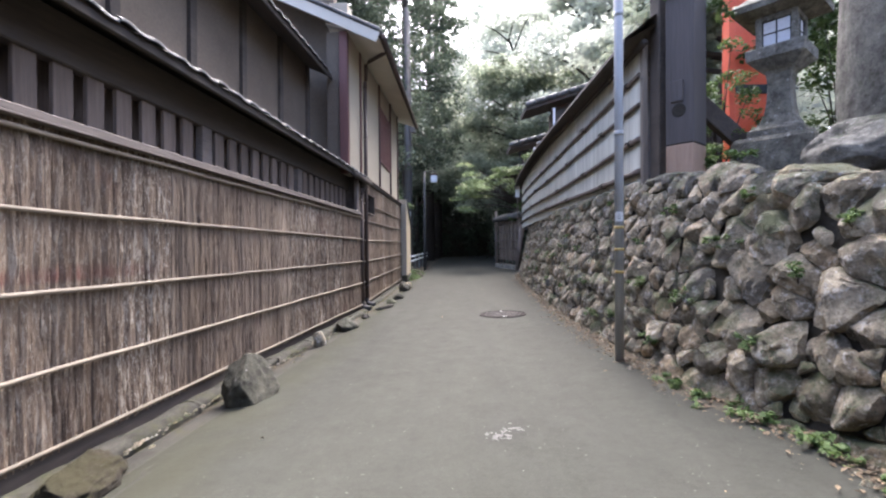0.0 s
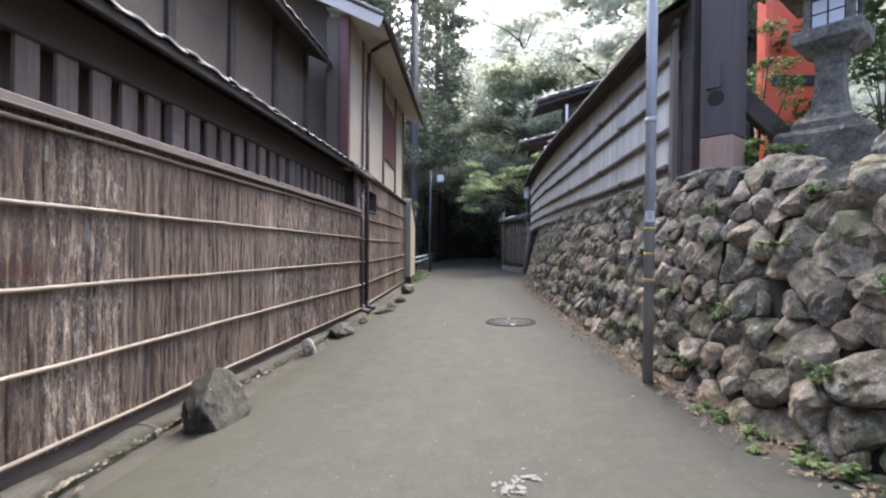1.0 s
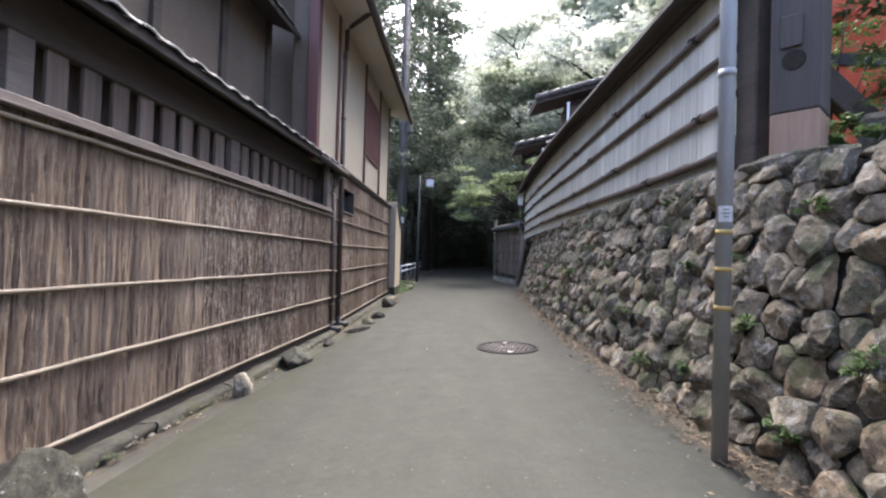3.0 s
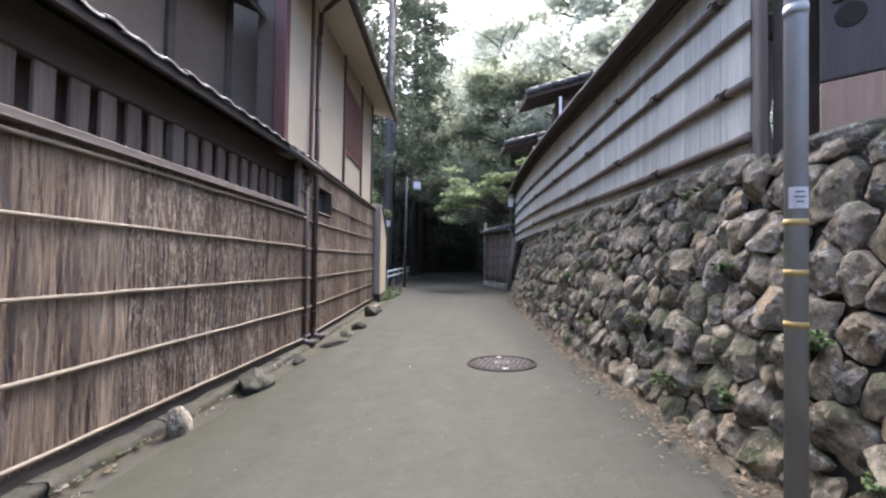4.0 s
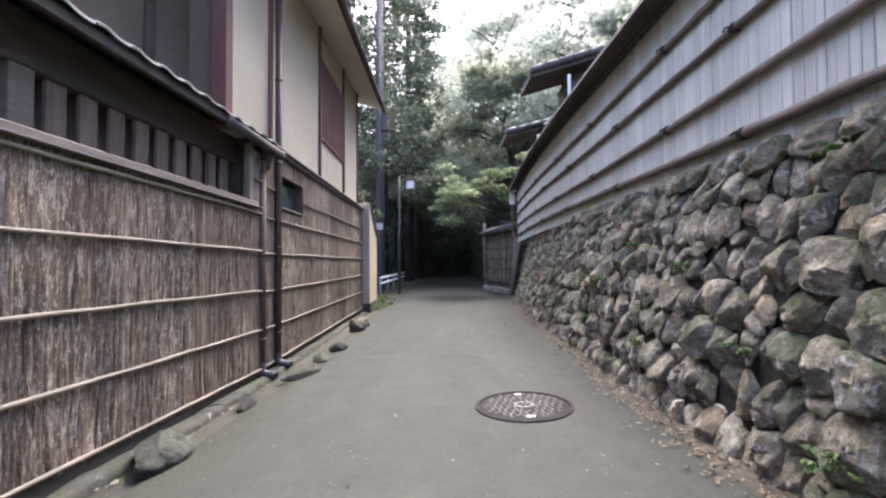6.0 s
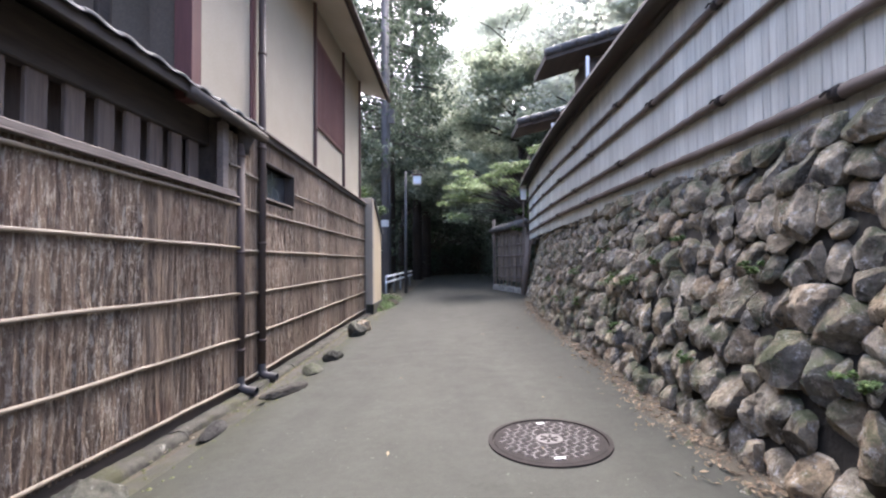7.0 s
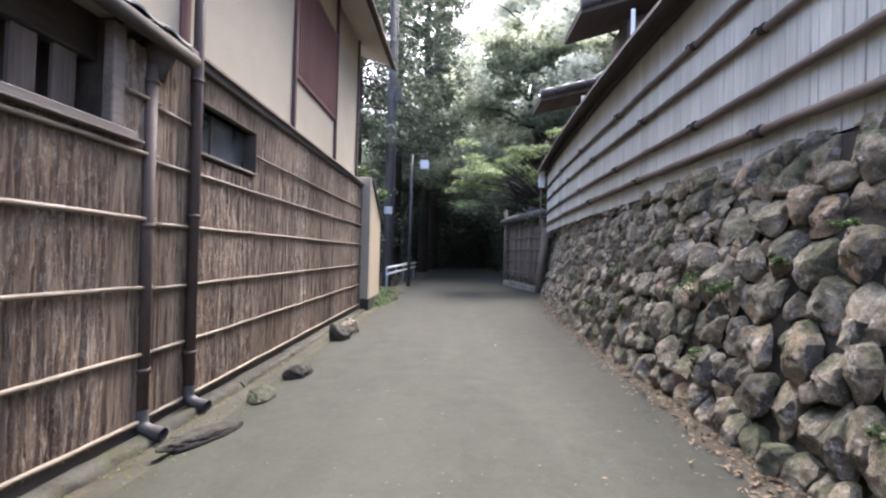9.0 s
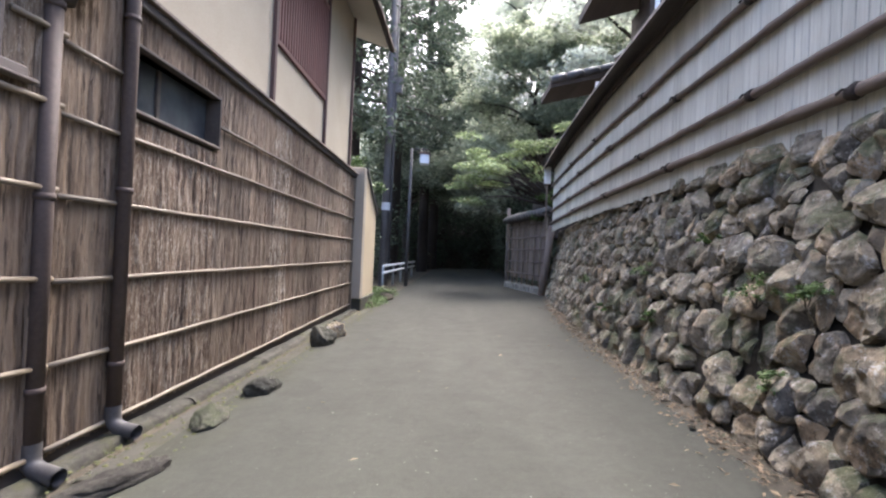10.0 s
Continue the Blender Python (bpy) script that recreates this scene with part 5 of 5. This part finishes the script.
def trunk_shape(base, height, radius, seed, limbs, reach, lean=0.06):
    """A tapered trunk with limbs; returns the shape and the limb ends."""
    r = random.Random(seed)
    s = Shape()
    b = Vector(base)
    pts = [b + Vector((0, 0, -0.3))]
    for i in range(1, 9):
        pts.append(b + Vector((r.uniform(-lean, lean) * i, r.uniform(-lean, lean) * i, height * i / 8)))
    s.tube(pts, [radius * (1.25 if i == 0 else 1 - 0.86 * i / 8) for i in range(9)], 10)
    ends = []
    for k in range(limbs):
        t = r.uniform(0.3, 0.97)
        i = min(int(t * 8), 7)
        p = pts[i].lerp(pts[i + 1], t * 8 - i)
        a = r.uniform(0, 6.28)
        ln = reach * (1.15 - 0.75 * t) * r.uniform(0.7, 1.15)
        e = p + Vector((math.cos(a) * ln, math.sin(a) * ln, ln * r.uniform(0.05, 0.5)))
        mid = p.lerp(e, 0.5) + Vector((0, 0, 0.08 * ln))
        r0 = radius * (0.45 - 0.3 * t)
        s.tube([p, mid, e], [r0, r0 * 0.65, r0 * 0.25], 6)
        ends += [mid, e]
    return s, ends, pts


def broad_tree(x, y, z, height, radius, reach, seed, material=BROADLEAF, leaf=0.24, clumps=130, per=190, label="tall leafy broadleaf tree with an uneven crown"):
    t = thing("broadleaf_tree", label, "tree", "woodland trees")
    s, ends, pts = trunk_shape((x, y, z), height, radius, seed, 22, reach, 0.09)
    part("trunk", s, TRUNK, t, "", True)
    r = random.Random(seed + 1)
    cl = []
    for i in range(clumps):
        e = r.choice(ends)
        k = r.uniform(0.10, 0.24) * reach
        cl.append((e + Vector((r.gauss(0, 0.16), r.gauss(0, 0.16), r.gauss(0.04, 0.10))) * reach, (k * 1.3, k * 1.3, k * 0.62)))
    ob = new("crown", leaf_mesh("crown", cl, per, leaf, material, seed))
    ob.parent = t
    return t


def cedar_tree(x, y, z, height, radius, reach, seed, low=0.2, label="tall dark cedar with drooping sprays"):
    t = thing("cedar_tree", label, "tree", "woodland trees")
    r = random.Random(seed)
    s = Shape()
    s.tube([(x, y, z - 0.3), (x + r.uniform(-0.1, 0.1), y, z + height * 0.5), (x + r.uniform(-0.2, 0.2), y, z + height)], [radius, radius * 0.65, 0.04], 12)
    cl = []
    for k in range(95):
        u = low + (1 - low) * (k + r.random()) / 95
        ln = reach * (1.05 - u) * r.uniform(0.55, 1.2) + 0.3
        a = r.uniform(0, 6.28)
        p = Vector((x, y, z + height * u))
        e = p + Vector((math.cos(a) * ln, math.sin(a) * ln, -0.12 * ln))
        s.tube([p, p.lerp(e, 0.6) + Vector((0, 0, 0.05 * ln)), e], [0.05, 0.03, 0.012], 5)
        for f in (0.45, 0.75, 1.0):
            kk = 0.28 * ln * (0.7 + 0.5 * r.random()) + 0.22
            cl.append((p.lerp(e, f), (kk, kk, kk * 0.55)))
    part("trunk", s, TRUNK, t, "", True)
    ob = new("crown", leaf_mesh("crown", cl, 110, 0.22, CEDAR, seed, 0.6, 0.42, 0.25))
    ob.parent = t
    return t


def shrub(x, y, z, size, seed, material=SHRUB, leaf=0.07, per=60, label="small leafy shrub", name="shrub", count=16):
    t = thing(name, label, "shrub", "wall plants")
    r = random.Random(seed)
    s = Shape()
    cl = []
    for k in range(count):
        e = Vector((x, y, z)) + Vector((r.gauss(0, 0.35) * size[0], r.gauss(0, 0.35) * size[1], r.uniform(0.25, 1.0) * size[2]))
        thick = min(1.0, max(size) / 1.4)
        if k < 9:
            s.tube([(x, y, z - 0.03 * thick), Vector((x, y, z)).lerp(e, 0.5) + Vector((r.gauss(0, 0.04) * size[0], r.gauss(0, 0.04) * size[1], 0.06 * size[2])), e], [0.012 * thick, 0.008 * thick, 0.003 * thick], 5)
        kk = 0.2 * max(size[0], size[1])
        cl.append((e, (kk, kk, kk * 0.6)))
    part("woody_base", s, TRUNK, t, "", True)
    ob = new("foliage", leaf_mesh("foliage", cl, per, leaf, material, seed))
    ob.parent = t
    return t


# woodland ahead
cedar_tree(-4.6, 25.5, -0.2, 30, 0.36, 4.4, 41)
cedar_tree(-3.6, 31.5, -0.2, 34, 0.38, 4.6, 42)
cedar_tree(-2.3, 37.0, -0.2, 27, 0.36, 4.2, 47)
cedar_tree(-1.9, 42.5, -0.2, 34, 0.4, 4.8, 48)
cedar_tree(-7.2, 29.0, -0.2, 34, 0.38, 4.8, 43)
cedar_tree(-5.4, 21.0, -0.2, 26, 0.30, 3.4, 44)
cedar_tree(-9.5, 22.0, -0.2, 22, 0.34, 4.2, 45)
broad_tree(3.4, 29.0, 0.0, 11.0, 0.30, 4.8, 51)
broad_tree(7.0, 25.5, 1.2, 14.0, 0.32, 5.0, 52, HAZE_LEAF)
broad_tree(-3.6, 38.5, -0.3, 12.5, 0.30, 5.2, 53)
broad_tree(4.9, 39.0, 0.4, 20.5, 0.36, 6.2, 54, HAZE_LEAF)
broad_tree(9.6, 34.0, 1.8, 19.0, 0.38, 6.4, 55, HAZE_LEAF)
broad_tree(13.5, 27.0, 2.2, 19.0, 0.38, 6.2, 56, HAZE_LEAF)
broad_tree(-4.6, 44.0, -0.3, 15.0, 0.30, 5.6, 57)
broad_tree(9.0, 18.0, 1.7, 14.0, 0.32, 5.0, 58, HAZE_LEAF)
broad_tree(6.5, 12.5, 1.7, 9.5, 0.26, 3.4, 60)


def woods(name, label, x0, x1, y0, y1, z, top, count, leaf, seed, material, per=70, radius=1.6):
    """A far stand of foliage as one body of leaves on a rising bank."""
    r = random.Random(seed)
    cl = []
    for _ in range(count):
        x, y = r.uniform(x0, x1), r.uniform(y0, y1)
        h = z(x, y) + r.uniform(0.0, 1.0) * top
        k = r.uniform(0.6, 1.3) * radius
        cl.append(((x, y, h), (k, k, k * 0.7)))
    ob = new(name, leaf_mesh(name, cl, per, leaf, material, seed))
    return tagged(ob, label, "woods", "", "stuff")


def hill(x, y):
    return max(0.0, (x - 9) * 0.5) + max(0.0, (y - 46) * 0.85) - 0.3


bank = Shape()
bank.sheet(steps(-60, 60, 5), steps(44, 66, 5), lambda x, y: (x, y, max(-0.5, (y - 46) * 0.85) + max(0.0, (x - 9) * 0.5) - 0.35 + 1.2 * noise.noise((x * 0.07, y * 0.07, 0))))
bank.sheet(steps(9, 72, 7), steps(-10, 44, 6), lambda x, y: (x, y, max(0.0, (x - 9) * 0.42) - 0.35 + 1.7 * (1 if y < 22 else 0)))
structure("hillside", bank, SOIL, "wooded hillside rising behind the lane", "hill", True)
def ridge(x):
    """The height of the tree line over the lane's end, low behind the cedars and rising to the shrine side."""
    return along([(-40, 16), (-3.4, 15), (-1.7, 25), (0.9, 30), (5, 36), (11, 42), (20, 47), (45, 50)], x)


r = random.Random(71)
cl = []
for _ in range(1500):
    x, y = r.uniform(-30, 44), r.uniform(50, 64)
    k = r.uniform(1.4, 3.0)
    cl.append(((x, y, (r.random() ** 0.66) * (ridge(x) - 1.5 + r.uniform(-1.2, 1.2)) * (y / 60) ** 0.6), (k, k, k * 0.7)))
tagged(new("far_woods", leaf_mesh("far_woods", cl, 150, 0.5, HAZE_LEAF, 71)), "hazy green wooded hillside beyond the lane", "woods", "", "stuff")
woods("side_woods", "green wooded slope above the shrine side", 12, 34, 14, 56, hill, 12, 360, 0.42, 72, HAZE_LEAF, 130, 2.2)
woods("lane_canopy", "leafy canopy closing over the far lane", -4.5, 8, 32, 45, lambda x, y: 4.2 + 0.10 * (y - 27) + 0.25 * max(0, x), 5.0, 150, 0.24, 76, BROADLEAF, 260, 1.5)
woods("undergrowth", "dark undergrowth that closes the end of the lane", -9, 9, 43, 49, lambda x, y: -0.3, 6.5, 260, 0.26, 73, CEDAR, 170, 1.3)
woods("west_undergrowth", "dark shrubs beside the guard rail", -7.5, -3.6, 19, 44, lambda x, y: -0.3, 4.5, 190, 0.20, 74, CEDAR, 170, 1.0)
woods("east_undergrowth", "dark shrubs beyond the gate", 2.9, 8.5, 24, 46, lambda x, y: -0.2, 5.0, 190, 0.20, 75, CEDAR, 170, 1.0)

# maple over the fence end
mp = thing("maple_tree", "bright green maple branching over the fence end", "tree")
ms_, ends, pts = trunk_shape((2.9, 20.0, 0.2), 4.3, 0.11, 81, 10, 1.6)
rm = random.Random(82)
cl = []
for k in range(34):
    u = rm.random()
    e = Vector((2.45 - 2.6 * u + rm.gauss(0, 0.2), 19.7 + rm.gauss(0, 0.7), 3.98 - 1.1 * u * rm.uniform(0.2, 1.2) + rm.gauss(0, 0.33)))
    ms_.tube([Vector((2.75, 20.0, 2.4)).lerp(e, 0.12), Vector((2.7, 20.0, 2.5)).lerp(e, 0.55) + Vector((0, 0, 0.15)), e], [0.03, 0.018, 0.006], 5)
    cl.append((e, (0.42, 0.42, 0.09)))
part("trunk", ms_, TRUNK, mp, "", True)
ob = new("crown", leaf_mesh("crown", cl, 170, 0.085, MAPLE, 83, 0.2, 0.7, 0.2))
ob.parent = mp

# shrubs round the gate, plants in the wall
shrub(2.72, 6.3, 1.68, (0.6, 0.5, 1.7), 91, WEED, 0.045, 80, "thin leafy shrub beside the gate pillar", count=30)
shrub(2.25, 5.6, 1.68, (0.35, 0.3, 0.3), 92, WEED, 0.06, 40, "low green weeds at the pillar foot", count=10)
shrub(3.4, 5.0, 1.72, (0.5, 0.5, 0.6), 93, SHRUB, 0.06, 60, "low shrub behind the lantern")
shrub(2.2, 5.8, 3.1, (0.6, 0.5, 1.1), 94, SHRUB, 0.07, 60, "leafy branch spray above the gate post", count=20)
shrub(4.4, 6.6, 1.7, (1.2, 1.0, 2.6), 95, SHRUB, 0.09, 90, "dark leafy bush in the shrine yard", count=34)
shrub(5.2, 4.4, 1.7, (1.4, 1.4, 3.4), 96, SHRUB, 0.09, 110, "dense dark bush behind the monument", count=40)
shrub(2.4, 18.9, 1.7, (0.8, 0.7, 1.0), 97, SHRUB, 0.09, 80, "bush behind the fence end")
shrub(-2.9, 17.6, -0.2, (0.8, 1.2, 3.4), 98, SHRUB, 0.10, 120, "tall leafy bush behind the wing wall", count=44)
rp = random.Random(44)
for y, z, k in ((11.1, 0.78, 0.16), (10.7, 0.42, 0.13), (9.35, 0.70, 0.20), (9.0, 0.72, 0.17), (9.1, 0.32, 0.13), (8.2, 1.1, 0.10), (6.6, 0.5, 0.10), (6.0, 0.18, 0.13), (5.0, 0.62, 0.12), (4.3, 0.55, 0.17), (4.0, 0.95, 0.13), (3.6, 0.35, 0.14), (5.4, 0.28, 0.09), (13.2, 0.6, 0.14), (7.3, 0.9, 0.09), (4.7, 1.25, 0.10), (3.4, 0.8, 0.14), (3.9, 1.3, 0.09), (4.55, 0.2, 0.10), (5.7, 0.95, 0.07), (6.3, 1.45, 0.08), (7.8, 0.35, 0.08), (8.6, 0.95, 0.08), (10.1, 1.05, 0.09), (12.0, 0.35, 0.11), (5.2, 1.0, 0.07), (3.2, 1.1, 0.11)):
    shrub(wall_face(y, z) - 0.05, y, z, (k * 0.7, k, k * 0.9), int(y * 100), WEED, 0.024, 30, "small green fern tuft rooted between wall stones", "wall_plant", 9)
for y in (3.0, 3.25, 3.5, 3.8, 4.05, 2.7, 16.2, 17.2):
    k = rp.uniform(0.12, 0.2)
    west = y > 15
    shrub((-1.85 if west else along(WALL_BASE, y) - 0.10), y, g(0, y), (k, k * 1.2, k * 0.6), int(y * 100) + 7, WEED, 0.04, 22, "low green weeds at the lane edge", "weed", 9)

# dirt and dry leaves along the wall foot
dirt = Shape()
dirt.sheet((0, 0.5, 0.8, 1), steps(1.5, 18, 0.1), lambda u, y: ((lambda x: (x, y, g(x, y) + 0.012 - 0.016 * u ** 3))(along(WALL_BASE, y) + 0.1 - u * (0.26 + 0.10 * noise.noise((y * 1.7, 0, 5)) + 0.05 * noise.noise((y * 6, 0, 8))))))
structure("dirt_verge", dirt, DIRT, "strip of brown dirt along the wall foot", "ground", True)
q = random.Random(66)
lit = Shape()
for _ in range(6400):
    y = 2.0 + 14 * q.random() ** 1.3
    x = along(WALL_BASE, y) - abs(q.gauss(0, 0.13)) + 0.06
    if q.random() < 0.005:
        x, y = q.uniform(-1.5, 1.1), q.uniform(1.5, 14)
    s = q.uniform(0.007, 0.025)
    m = pose(x, y, g(x, y) + 0.006 + q.uniform(0, 0.012), q.uniform(-25, 25), q.uniform(-25, 25), q.uniform(0, 360))
    lit.add([(-s, 0, 0), (0, -s * 0.45, s * 0.2), (s, 0, s * 0.1), (0, s * 0.45, s * 0.25)], [(0, 1, 2, 3)], m)
tagged(part("leaf_litter", lit, LITTER), "dry brown leaves scattered along the wall foot", "leaves", "", "stuff")
grit = Shape()
for _ in range(260):
    y = q.uniform(2.2, 17)
    x = along(WALL_BASE, y) - abs(q.gauss(0, 0.10)) + 0.02
    s = q.uniform(0.008, 0.035)
    grit.add([(-s, 0, 0), (0, -s, 0), (s, 0, 0), (0, s * 0.8, 0), (s * 0.2, s * 0.1, s * 0.9)], [(0, 1, 4), (1, 2, 4), (2, 3, 4), (3, 0, 4)], pose(x, y, g(x, y), 0, 0, q.uniform(0, 360)))
chips = Shape()
for _ in range(240):
    y = q.choice((q.uniform(2.5, 6.4), q.uniform(2.5, 6.4), q.uniform(2.5, 15)))
    x = -1.905 + q.gauss(0, 0.016) + (0.15 * q.random() if q.random() < 0.15 else 0)
    s = q.uniform(0.005, 0.02)
    m = pose(x, y, g(x, y) - 0.056 + 0.01 * q.random(), 0, 0, q.uniform(-30, 30))
    chips.add([(-s, 0, 0), (0, -s * 1.6, 0), (s, 0, 0), (0, s * 1.4, 0), (s * 0.2, s * 0.1, s * 0.8)], [(0, 1, 4), (1, 2, 4), (2, 3, 4), (3, 0, 4)], KERB_LINE @ m if y < 9.2 else m)
tagged(part("mortar_chips", chips, STONE), "pale crumbled mortar chips along the kerb edge", "rubble", "", "stuff")
tagged(part("rubble", grit, STONE), "small broken stones along the wall foot", "rubble", "", "stuff")

# sun glints on the asphalt, laid as flat pale patches
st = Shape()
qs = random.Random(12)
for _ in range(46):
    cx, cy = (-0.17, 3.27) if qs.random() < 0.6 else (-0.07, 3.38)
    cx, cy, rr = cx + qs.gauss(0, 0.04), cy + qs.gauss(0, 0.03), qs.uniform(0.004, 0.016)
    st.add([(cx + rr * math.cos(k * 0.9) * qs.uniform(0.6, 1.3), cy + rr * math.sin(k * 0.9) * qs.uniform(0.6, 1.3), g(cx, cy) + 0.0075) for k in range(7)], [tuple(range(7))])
structure("sun_glint_patches", st, GLINT_PALE, "small whitish patches laid on the asphalt as sun glints", "stain")

# weeds and moss at the foot of the wing wall
shrub(-1.72, 15.9, -0.16, (0.2, 0.7, 0.10), 161, WEED, 0.05, 45, "low weeds at the foot of the wing wall", "weed", 26)
shrub(-1.85, 17.2, -0.14, (0.35, 0.7, 0.2), 162, SHRUB, 0.06, 45, "low leafy weeds beside the mossy rubble", "weed", 22)
mo = Shape()
qm = random.Random(71)
for _ in range(900):
    y = qm.choice((qm.gauss(14.8, 1.3), qm.gauss(9.8, 0.9), qm.uniform(6, 16)))
    x = qm.choice((qm.gauss(-1.66, 0.07), qm.gauss(-1.60, 0.12), qm.gauss(-1.90, 0.03)))
    s = qm.uniform(0.004, 0.016)
    z = g(x, y) - (0.045 if x < -1.8 else 0.008)
    mo.add([(s * math.cos(k * 1.05) * qm.uniform(0.7, 1.3), s * math.sin(k * 1.05) * qm.uniform(0.7, 1.3), -0.004) for k in range(6)] + [(0, 0, s * 0.35)], [(k, (k + 1) % 6, 6) for k in range(6)], pose(x, y, z, 0, 0, qm.uniform(0, 360)))
tagged(part("moss_tufts", mo, MOSS, None, "", True), "small cushions of yellow-green moss along the gutter strip", "moss", "", "stuff")

# unseen plain walls added behind the start, tall enough to block sky light
back_w = Shape().box(-2.75, -2.55, -9.0, -0.01, -0.3, 4.6)
structure("unseen_wall_sw", back_w, SHADED_PLASTER, "unseen plain wall west of the start, added to block sky light", "wall")
back_e = Shape().box(1.55, 1.95, -9.0, -0.01, -0.3, 3.2)
structure("wall_south_east", back_e, CONCRETE, "unseen plain wall east of the start, added to block sky light", "wall")
back_s = Shape().box(-2.75, 1.95, -9.3, -9.01, -0.3, 6.5)
structure("unseen_wall_s", back_s, SHADED_PLASTER, "unseen plain wall across the lane behind the start, added to block sky light", "wall")
